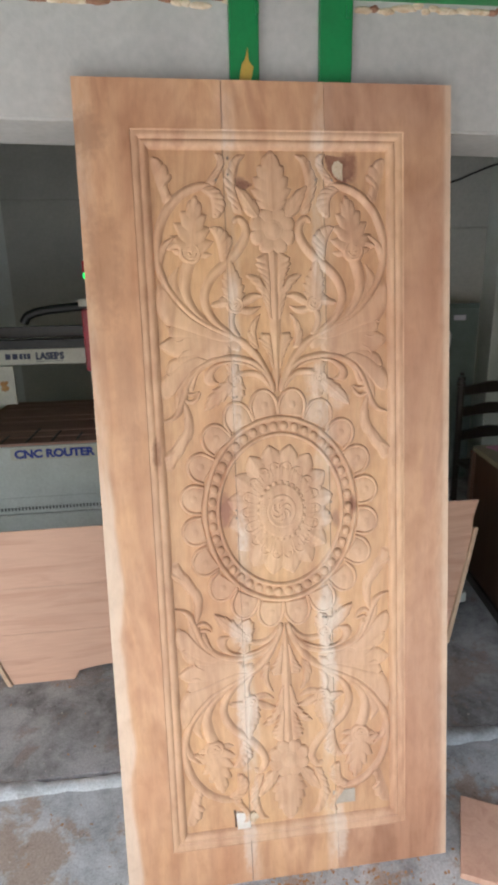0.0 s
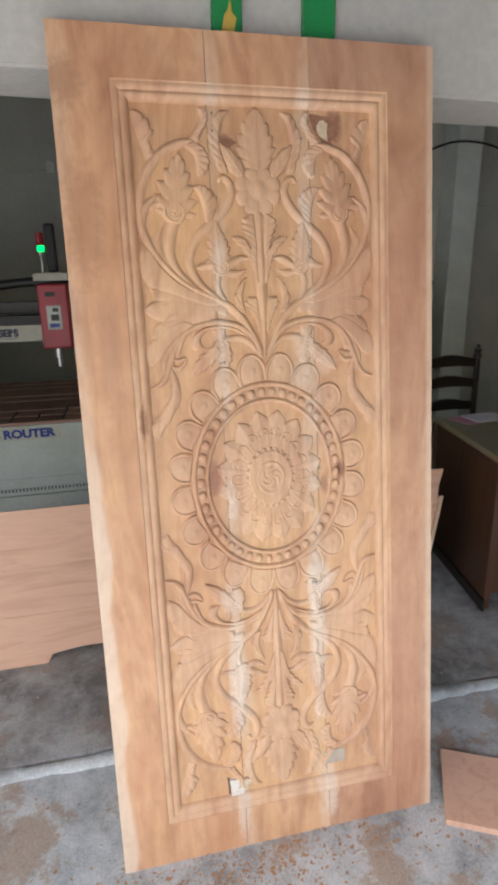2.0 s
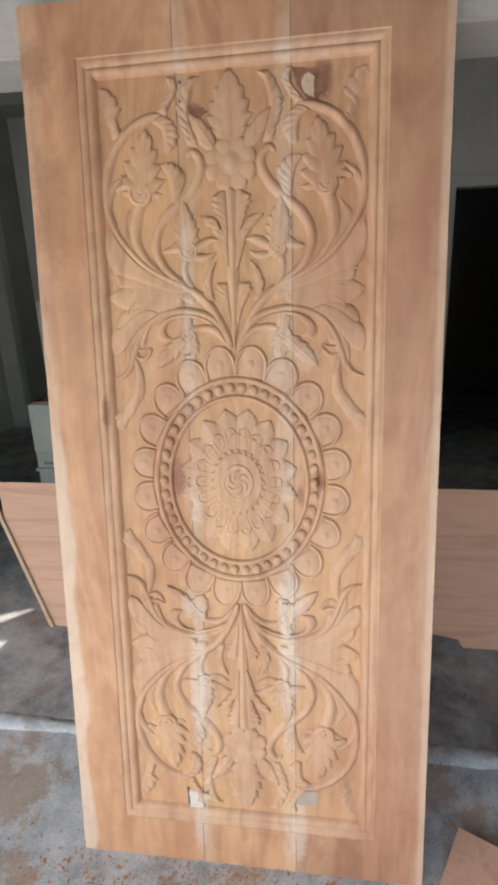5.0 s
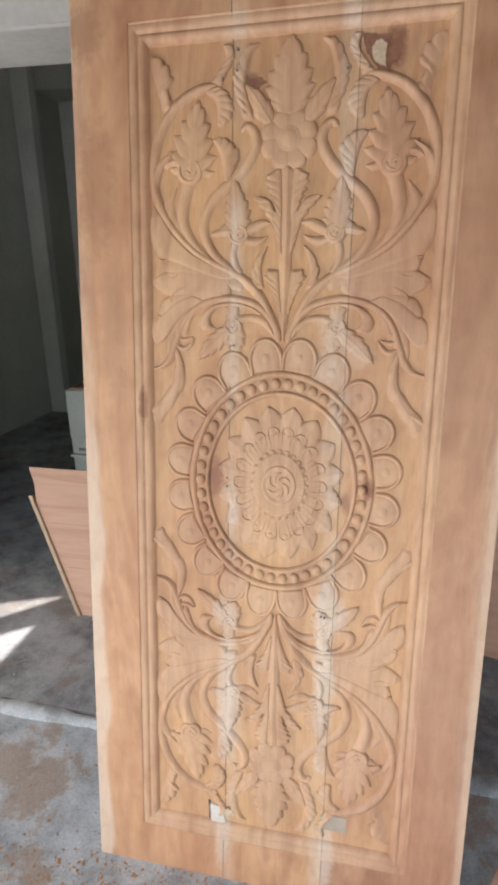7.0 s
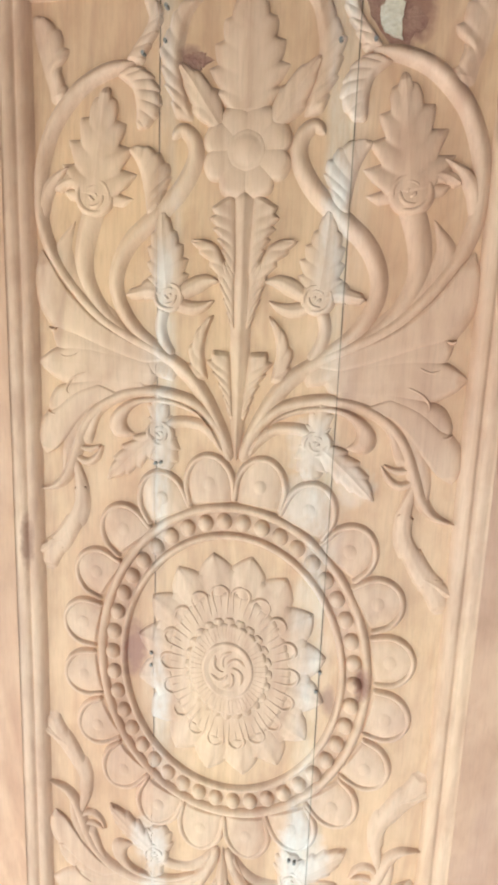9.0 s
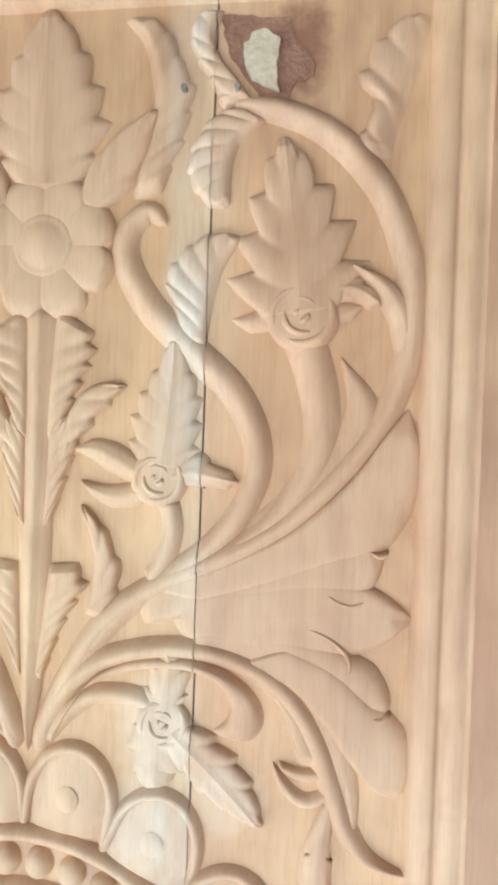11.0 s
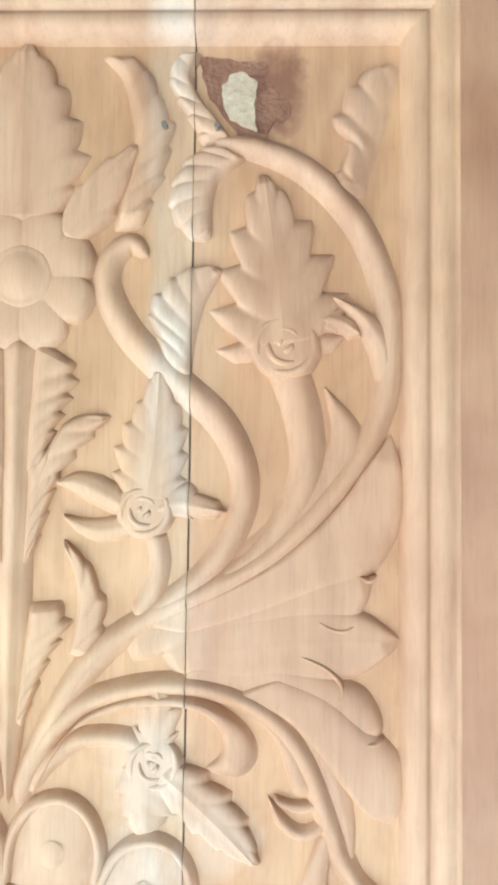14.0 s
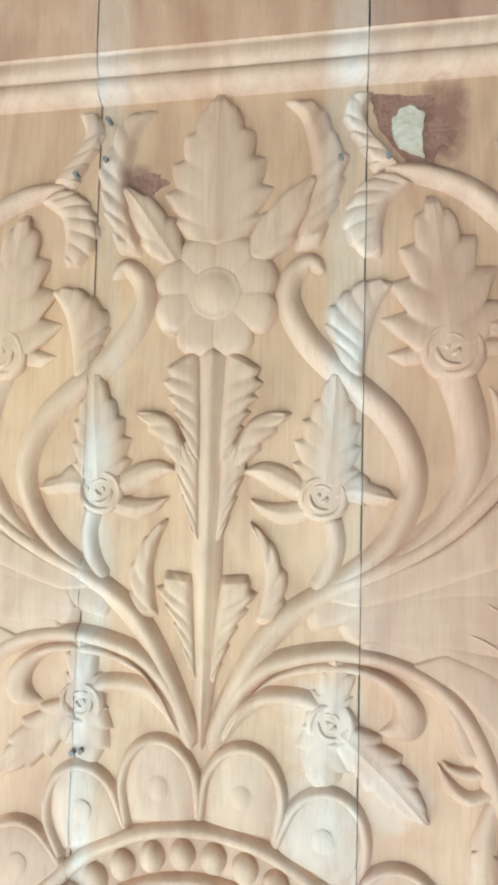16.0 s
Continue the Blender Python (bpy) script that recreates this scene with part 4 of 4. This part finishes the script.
for k in range(18):
    a = (k + 0.5) * math.tau / 18
    d = np.array([math.sin(a), math.cos(a)])
    q = [(d[0] * 50, d[1] * 64), (d[0] * 84, d[1] * 108), (d[0] * 107, d[1] * 137)]
    pet = carve("ribbed_petal", [leaf(q, rounded(19.4, 0.6, 0.66), rounded(19.4, 0.6, 0.66), [8.8, 9.6, 9.6], 0, 0, 0, 0, 40, 17, 0, 0, -0.1)])[0]
    e0, e1 = [np.array([math.sin(a + o), math.cos(a + o)]) for o in (-0.115, 0.115)]
    n2 = np.array([d[1], -d[0]])
    c = np.array([d[0] * 90, d[1] * 116])
    arc = [c + 12.2 * (-math.cos(t) * n2 + math.sin(t) * d) for t in np.linspace(0, math.pi, 7)]
    carve("rim", [stem([e0 * (54, 69), e0 * (72, 93)] + arc + [e1 * (72, 93), e1 * (54, 69)], [2.0, 3.2, 3.6, 3.2, 2.0], [9.6, 11.6, 12.2, 11.6, 9.6], 40, 9, (0.03, 0.03), flat=0.9)], pet)
    carve("seed", [stem([(d[0] * 56, d[1] * 71), (d[0] * 76, d[1] * 98), (d[0] * 93, d[1] * 120)], [1.8, 2.6, 4.8], [9.2, 10.4, 11.6], 16, 9, (0.1, 0.2), flat=0.9)], pet)
for k in range(24):
    a = k * math.tau / 24
    d = np.array([math.sin(a), math.cos(a)])
    n2 = np.array([d[1], -d[0]])
    q = [(d[0] * 34, d[1] * 41), (d[0] * 50, d[1] * 62), (d[0] * 66, d[1] * 82)]
    pet = carve("small_petal", [leaf(q, rounded(11.0, 0.58, 0.72), rounded(11.0, 0.58, 0.72), [13.6, 14.2, 14.0], 0, 0, 0, 0, 32, 13, 0, 0.0, -0.2)])[0]
    for o in (-1, 1):
        carve("rib", [stem([(d[0] * 36 + o * 2.2 * n2[0], d[1] * 44 + o * 2.2 * n2[1]), (d[0] * 60 + o * 5.0 * n2[0], d[1] * 74 + o * 5.0 * n2[1])], [1.7, 3.2], 15.0, 10, 9, (0.1, 0.2), flat=0.9)], pet)
hub = carve("hub", [disc(0, 0, 38, 44, [(0, 12.0), (0.3, 11.4), (0.6, 11.4), (0.78, 13.4), (0.9, 15.8), (0.96, 16.0), (1.0, 13)], 48)])[0]
for k in range(6):
    a = k * math.tau / 6
    pts = [(r * 37 * math.sin(a + tw), r * 43 * math.cos(a + tw)) for r, tw in ((0.08, 0), (0.30, 0.25), (0.55, 0.75), (0.78, 1.4))]
    carve("swirl", [stem(pts, [3.0, 5.0, 6.2, 2.4], 17.2, 20, 11, (0.2, 0.3), flat=0.9)], hub)


# repairs and damage
def scab(cx, cz, outline, y0, y1, material, name, label):
    bm = slab([(cx + a / 1000, cz + c / 1000) for a, c in outline], y0, y1)
    bmesh.ops.bevel(bm, geom=list(bm.edges), offset=0.0012, segments=2, affect="EDGES")
    return link(name, bm, material, door, label)


def blob(cx, cz, rx, rz, seed, rough=0.35, n=40):
    """An irregular outline round a middle point, in millimetres."""
    out = []
    for k in range(n):
        a = k * math.tau / n
        f = 1 + rough * noise.noise((math.cos(a) * 1.6 + seed, math.sin(a) * 1.6, seed * 3.1)) * 1.6 + rough * 0.5 * noise.noise((math.cos(a) * 6 + seed, math.sin(a) * 6, seed))
        out.append((cx + rx * f * math.cos(a), cz + rz * f * math.sin(a)))
    return out


def patch_at(x, z, rx, rz, seed, up, material, name, label, rough=0.35):
    bm = slab(blob(0, 0, rx / 1000, rz / 1000, seed, rough), GROUND - up, GROUND + 0.0005)
    bmesh.ops.translate(bm, vec=(CX + x * SX / 1000, 0, CZ + z * SZ / 1000), verts=bm.verts)
    return link(name, bm, material, door, label)


def ragged(pts, up, material, name, label, seed=1.0, k=9):
    """A patch with straight cut sides and broken edges, in millimetres about the middle of the carving."""
    out = []
    for (ax, az), (bx, bz) in zip(pts, pts[1:] + pts[:1]):
        for i in range(k):
            u, v = ax + (bx - ax) * i / k, az + (bz - az) * i / k
            out.append((u + 2.6 * noise.noise((u * 0.16, v * 0.16, seed)), v + 2.6 * noise.noise((u * 0.16, v * 0.16, seed + 9))))
    bm = slab([(CX + u * SX / 1000, CZ + v * SZ / 1000) for u, v in out], GROUND - up, GROUND + 0.0005)
    return link(name, bm, material, door, label)


ragged([(133, 876), (186, 871), (188, 856), (206, 836), (204, 826), (190, 822), (186, 806), (168, 806), (140, 846)], 0.0010, TORN, "torn_patch", "torn dark red-brown wood")
ragged([(152, 850), (158, 858), (166, 862), (180, 852), (176, 836), (178, 816), (166, 820), (155, 828)], 0.0045, FILLER, "filler_patch", "cream wood filler", 4.0, 6)
patch_at(-68, 806, 15, 10, 3.7, 0.0012, TORN, "torn_patch", "torn dark red-brown wood", 0.5)
ragged([(-152, -842), (-128, -848), (-118, -866), (-112, -892), (-150, -894)], 0.0062, PALEFILL, "filler_patch", "white wood filler", 2.0, 5)
ragged([(-159, -838), (-153, -840), (-152, -892), (-157, -890)], 0.0006, GAP, "slot", "dark open slot beside the filler", 3.0, 4)
patch_at(-104, -858, 12, 15, 6.4, 0.009, FILLER, "filler_patch", "white wood filler", 0.4)
scab(CX + 0.153, CZ - 0.833, [(-32, 20), (32, 22), (33, -20), (-30, -21)], GROUND - 0.0022, GROUND + 0.0005, plain("grey_filler", (0.50, 0.44, 0.36), (0.42, 0.36, 0.29), 40, 0.85, fine=200), "filler_patch", "grey wood filler")
for x, z in ((-105, 827), (-134, 815), (109, 816), (149, 815), (-104, 865), (-118, 8), (-118, -12), (132, 14), (128, -16), (112, -300), (104, -298), (-113, 297), (-105, 299)):
    link("peg_hole", rod(bmesh.new(), (CX + x * SX / 1000, 0.0088 if abs(z) < 30 else 0.0050, CZ + z * SZ / 1000), (CX + x * SX / 1000, 0.013, CZ + z * SZ / 1000), 0.0024, n=9), PEG, door, "small dark nail hole")


# ---- workshop things ----
def headboard():
    """A long shaped board on shallow feet, leaning back, made of three planks."""
    th = tagged(new("wooden_headboard"), "long unfinished wooden headboard of planks leaning behind the door", "headboard")
    th.matrix_basis = pose(0, 0.93, 0.0, -20)
    half = lambda z, s: float(np.interp(z, [0, 0.52, 0.525, 0.645], [0.9, 1.10, 1.085, 1.14] if s > 0 else [1.0, 1.285, 1.265, 1.315]))
    bands = [(0.0, 0.2095), (0.2103, 0.4005), (0.4013, 0.645)]
    for i, (a, c) in enumerate(bands):
        up = [(half(z, 1), z) for z in np.linspace(a, c, 4)]
        dn = [(-half(z, -1), z) for z in np.linspace(c, a, 4)]
        foot = []
        if i == 0:
            for s in (-1, 1):
                f = [(0.80, 0.0), (0.755, 0.004), (0.742, 0.02), (0.735, 0.038), (0.70, 0.045), (0.62, 0.055)]
                foot += [(s * x, z) for x, z in (f if s < 0 else f[::-1])]
        link("plank", slab(up + dn + foot, 0.0, 0.034, 0.001), PLANK, th)
    for s in (-1, 1):
        bm = slab([(s * half(0, s), 0.0), (s * half(0.515, s), 0.515), (s * (half(0.515, s) + 0.02), 0.515), (s * (half(0, s) + 0.02), 0.0)][::s], -0.012, 0.03, 0.002)
        link("edge_strip", bm, END, th, "pale edge strip")
    return th


headboard()


def cnc_router():
    th = tagged(new("cnc_router"), "pale green CNC router table with red spindle and dusty bed", "machine")
    x0, x1, y0, y1 = -1.66, 0.35, 2.1, 3.5
    bm = boxed(x0, x1, y0, y1, 0.42, 0.735, 0.008)
    body = link("body", bm, STEEL, th)
    bm = boxed(x0, x1, y0 + 0.012, y1, 0.10, 0.418, 0.006)
    box(bm, x0 - 0.006, x1 + 0.006, y0 - 0.012, y0 + 0.03, 0.295, 0.315, 0.003)
    low = link("lower_panel", bm, STEEL, th)
    for k in range(95):
        x = x0 + 0.05 + k * 0.02
        link("vent_slot", boxed(x, x + 0.009, y0 + 0.006, y0 + 0.016, 0.337, 0.355, m=None), SLOT, low)
    for x in (x0 + 0.05, x1 - 0.05):
        for y in (y0 + 0.08, y1 - 0.08):
            link("leg", boxed(x - 0.04, x + 0.04, y - 0.04, y + 0.04, 0.004, 0.10, 0.004), BLACK, th)
    n = 9
    for k in range(n):
        a = y0 + 0.01 + k * (y1 - y0 - 0.02) / n
        link("bed_slat", boxed(x0 + 0.03, x1 - 0.03, a, a + (y1 - y0 - 0.02) / n - 0.012, 0.736, 0.752 + 0.002 * (k % 3), 0.002), BED, th)
    for k in range(14):
        x = x0 + 0.06 + k * 0.145
        link("clamp_strip", boxed(x, x + 0.012, y0 + 0.012, y0 + 0.36 - 0.08 * (k % 3), 0.755, 0.760, 0.001), EBONY, th)
    # gantry
    beam = link("gantry_beam", boxed(-1.55, 0.2, 2.45, 2.60, 1.172, 1.268, 0.004), CREAM, th)
    link("rail", boxed(-1.55, 0.2, 2.44, 2.56, 1.27, 1.325, 0.004), BLACK, th)
    link("back_rail", boxed(-1.55, 0.2, 2.58, 2.66, 1.33, 1.40, 0.004), EBONY, th)
    for x, s in ((-1.62, 1), (0.2, 1)):
        leg = link("gantry_leg", boxed(x, x + 0.09, 2.32, 2.66, 0.76, 1.35, 0.01), CREAM, th)
    plate = link("side_plate", boxed(-1.53, -1.265, 2.425, 2.448, 0.93, 1.171, 0.004), CREAM, th)
    bm = slab(blob(-1.33, 1.045, 0.028, 0.032, 3.3, 0.5), 2.4225, 2.4252)
    link("rust_stain", bm, STAIN, plate, "rusty orange stain")
    link("cable_chain", tube([(-1.22, 2.62, 1.42), (-1.18, 2.62, 1.47), (-1.05, 2.62, 1.50), (-0.8, 2.60, 1.52), (-0.6, 2.6, 1.52)], 0.028, 10), BLACK, th)
    # spindle
    sp = link("spindle", boxed(-0.800, -0.635, 2.28, 2.42, 1.14, 1.505, 0.012), RED, th, "red spindle housing")
    link("top_plate", boxed(-0.810, -0.625, 2.27, 2.43, 1.522, 1.565, 0.003), CREAM, sp)
    link("panel", boxed(-0.760, -0.680, 2.2765, 2.283, 1.25, 1.385, 0.004), STEEL, sp, "pale label plate")
    for k, (a, c) in enumerate(((1.262, 1.285), (1.30, 1.335), (1.35, 1.372))):
        link("label_bar", boxed(-0.75 + 0.012 * k, -0.695, 2.2745, 2.2765, a, c), BLACK if k else BLUE, sp)
    link("display", boxed(-0.760, -0.705, 2.2765, 2.283, 1.435, 1.46, 0.001), BLACK, sp)
    link("chuck", rod(rod(bmesh.new(), (-0.722, 2.34, 1.16), (-0.722, 2.34, 1.085), 0.026), (-0.722, 2.34, 1.09), (-0.722, 2.34, 1.03), 0.014), CHROME, sp)
    link("cable_guide", boxed(-0.735, -0.675, 2.33, 2.37, 1.565, 1.83, 0.014), BLACK, sp)
    tower = link("lamp_stem", rod(bmesh.new(), (-0.760, 2.35, 1.565), (-0.760, 2.35, 1.68), 0.008), CHROME, th)
    link("green_lamp", rod(bmesh.new(), (-0.760, 2.35, 1.68), (-0.760, 2.35, 1.712), 0.019), LED, tower, "lit green signal lamp")
    link("red_lamp", rod(bmesh.new(), (-0.760, 2.35, 1.716), (-0.760, 2.35, 1.78), 0.022), RED, tower, "unlit red signal lamp")

    def lettering(text, x, y, z, size, material):
        cu = bpy.data.curves.new("lettering", "FONT")
        cu.body, cu.size, cu.extrude = text, size, 0.0008
        cu.offset = 0.0034
        ob = bpy.data.objects.new("tmp", cu)
        me = bpy.data.meshes.new_from_object(ob)
        bpy.data.objects.remove(ob)
        me.materials.append(material)
        o = new("lettering", me)
        o.parent = th
        o.matrix_basis = pose(x, y, z, 90)
        return o

    link("name_strip", boxed(-1.25, -0.74, 2.0965, 2.1025, 0.655, 0.725), CREAM, th)
    o = lettering("CNC ROUTER", -1.227, 2.095, 0.668, 0.066, BLUE)
    w = max(v.co.x for v in o.data.vertices)
    o.scale = (0.46 / w, 1, 1)
    o = lettering("LASERS", -1.128, 2.4462, 1.205, 0.058, SLATE)
    w = max(v.co.x for v in o.data.vertices)
    o.scale = (0.172 / w, 1, 1)
    link("print_bar", boxed(-1.125, -0.965, 2.447, 2.4515, 1.190, 1.193), SLATE, beam)
    # unreadable marks on the gantry, as bars
    x = -1.31
    for k, w in enumerate((0.05, 0.05, 0.03, 0.025, 0.03)):
        link("print_bar", boxed(x, x + w * 0.62, 2.447, 2.4515, 1.208, 1.242), SLATE, beam)
        x += w * 0.84
    for k in range(3):
        link("print_bar", boxed(-0.66 + 0.05 * k, -0.625 + 0.05 * k, 2.447, 2.4515, 1.208, 1.242), SLATE, beam)
    return th


cnc_router()


def desk():
    th = tagged(new("desk"), "dark brown wooden desk with a khaki top", "desk")
    th.matrix_basis = pose(1.30, 1.53, 0, 0, 0, -9)
    link("desktop", boxed(0, 1.2, -0.72, 0.0, 0.735, 0.762, 0.004), BAIZE, th)
    link("side_panel", boxed(0.015, 0.045, -0.70, -0.02, 0.006, 0.733, 0.003), DARKWOOD, th)
    link("side_panel", boxed(1.15, 1.18, -0.70, -0.02, 0.006, 0.733, 0.003), DARKWOOD, th)
    link("front_panel", boxed(0.047, 1.148, -0.69, -0.665, 0.08, 0.733, 0.003), DARKWOOD, th)
    link("plinth", boxed(0.0, 0.013, -0.72, -0.01, 0.006, 0.06, 0.002), EBONY, th)
    link("corner_post", boxed(-0.004, 0.045, -0.018, 0.012, 0.006, 0.733, 0.003), DARKWOOD, th)
    return th


desk()
p1 = tagged(link("paper", boxed(0, 0.21, 0, 0.15, 0, 0.004), PINKP), "pink sheet of paper on the desk", "paper")
p1.matrix_basis = pose(1.38, 1.33, 0.7625, 0, 0, 14)
p2 = tagged(link("paper", boxed(0, 0.21, 0, 0.15, 0, 0.006), PAPER), "white sheets of paper on the desk", "paper")
p2.matrix_basis = pose(1.44, 1.34, 0.767, 0, 0, 4)


def chair(x, y, rz):
    th = tagged(new("wooden_chair"), "black-stained ladder-back wooden chair behind the desk", "chair")
    th.matrix_basis = pose(x, y, 0.006, 0, 0, rz)
    for s in (-1, 1):
        bm = rod(bmesh.new(), (s * 0.225, 0.2, 0), (s * 0.225, 0.22, 0.96), 0.021)
        for z, r in ((0.965, 0.027), (0.985, 0.018), (1.0, 0.024), (1.03, 0.012)):
            rod(bm, (s * 0.225, 0.22, z), (s * 0.225, 0.22, z + 0.018), r)
        link("back_post", bm, EBONY, th)
        link("leg", rod(bmesh.new(), (s * 0.21, -0.2, 0), (s * 0.21, -0.2, 0.45), 0.02), EBONY, th)
    for z in (0.60, 0.76, 0.90):
        k = 12
        out = [(-0.21 + 0.42 * i / k, z + 0.012 * math.sin(math.pi * i / k)) for i in range(k + 1)]
        out += [(0.21 - 0.42 * i / k, z + 0.06 + 0.028 * math.sin(math.pi * i / k) ** 2) for i in range(k + 1)]
        bm = slab(out, 0.205, 0.232, 0.003)
        link("back_rail", bm, EBONY, th)
    link("seat", boxed(-0.24, 0.24, -0.23, 0.21, 0.44, 0.475, 0.012), EBONY, th)
    return th


chair(1.80, 1.98, 4)


def offcut():
    th = tagged(link("wood_offcut", boxed(0, 0.42, 0, 0.245, 0, 0.022, 0.002), OFFCUT), "flat pinkish wooden offcut lying on the concrete", "offcut")
    th.matrix_basis = pose(0.455, -0.075, 0.001, 3, 0, -27) @ pose(0, 0, 0)
    return th


offcut()
slab_block = tagged(link("stone_block", boxed(-0.08, 0.08, -0.06, 0.06, 0.006, 0.06, 0.004), STEEL), "pale grey block on the floor behind the headboard", "block")
slab_block.matrix_basis = pose(1.08, 1.28, 0.0, 0, 0, 12)


def cabinet():
    th = tagged(new("steel_cabinet"), "dark green steel cabinet against the partition", "cabinet")
    th.matrix_basis = pose(1.80, 3.1, 0.006)
    link("body", boxed(-0.1, 0.36, 0.0, 0.3, 0.0, 1.46, 0.01), plain("dark_green_steel", (0.13, 0.17, 0.155), (0.10, 0.135, 0.12), 5, 0.35), th)
    d = link("door", boxed(-0.09, 0.35, -0.012, -0.001, 0.05, 1.42, 0.004), plain("green_steel", (0.17, 0.215, 0.20), (0.13, 0.165, 0.15), 5, 0.3), th)
    link("handle", boxed(0.0, 0.02, -0.03, -0.013, 0.8, 0.92, 0.003), CHROME, d)
    bm = rod(bmesh.new(), (0.03, -0.026, 1.33), (0.11, -0.03, 1.22), 0.013)
    link("lever", rod(bm, (0.11, -0.03, 1.22), (0.10, -0.03, 1.12), 0.016), CHROME, d, "bright steel lever")
    link("label_plate", boxed(0.14, 0.24, -0.016, -0.0125, 1.33, 1.37, 0.001), PAPER, d)
    return th


cabinet()


def wall_cable():
    th = tagged(link("wall_cable", tube([(1.9, 3.40, 2.38), (2.05, 3.39, 2.42), (2.15, 3.38, 2.46), (2.3, 3.18, 2.50), (2.6, 3.19, 2.49), (3.0, 3.38, 2.44)], 0.008), BLACK, smooth=True), "black cable clipped along the wall", "cable")
    t2 = tagged(link("wall_conduit", tube([(-2.4, 4.19, 2.40), (-1.5, 4.19, 2.39), (-0.8, 4.19, 2.40), (0.5, 4.19, 2.41)], 0.009), ROOM, smooth=True), "thin grey conduit across the back wall", "conduit")
    bm = boxed(-0.86, -0.80, 4.165, 4.198, 2.39, 2.47, 0.006)
    rod(bm, (-0.83, 4.165, 2.44), (-0.83, 4.11, 2.45), 0.012)
    tagged(link("wall_hook", bm, STEEL), "grey hook fixing on the back wall", "hook")
    tagged(link("wall_conduit", tube([(0.62, 3.41, 2.06), (1.5, 3.41, 2.05), (3.0, 3.41, 2.07)], 0.010), ROOM, smooth=True), "thin grey conduit across the partition", "conduit")


wall_cable()


def shavings():
    """Sawdust and wood chips swept against the foot of the door and over the floor."""
    rnd = random.Random(11)
    bm = bmesh.new()
    for k in range(1400):
        if k < 900:
            x, y = rnd.gauss(-0.15, 0.32), rnd.gauss(-0.07, 0.05)
        else:
            x, y = rnd.uniform(-1.6, 1.4), rnd.uniform(-0.4, 1.0)
        if abs(y - 0.40) < 0.08:
            continue
        z = 0.0065 if y > 0.40 else 0.0005
        r, a = rnd.uniform(0.001, 0.0052), rnd.uniform(0, 6.28)
        w = r * rnd.uniform(0.3, 0.8)
        c, s = math.cos(a), math.sin(a)
        vs = [bm.verts.new((x + c * u - s * v, y + s * u + c * v, z + rnd.uniform(0, 0.003))) for u, v in ((-r, -w), (r, -w), (r, w), (-r, w))]
        bm.faces.new(vs)
    tagged(link("wood_shavings", bm, plain("sawdust", (0.50, 0.30, 0.15), (0.34, 0.18, 0.09), 30, 0.9)), "brown sawdust and chips scattered on the concrete", "sawdust", kind="stuff")


shavings()
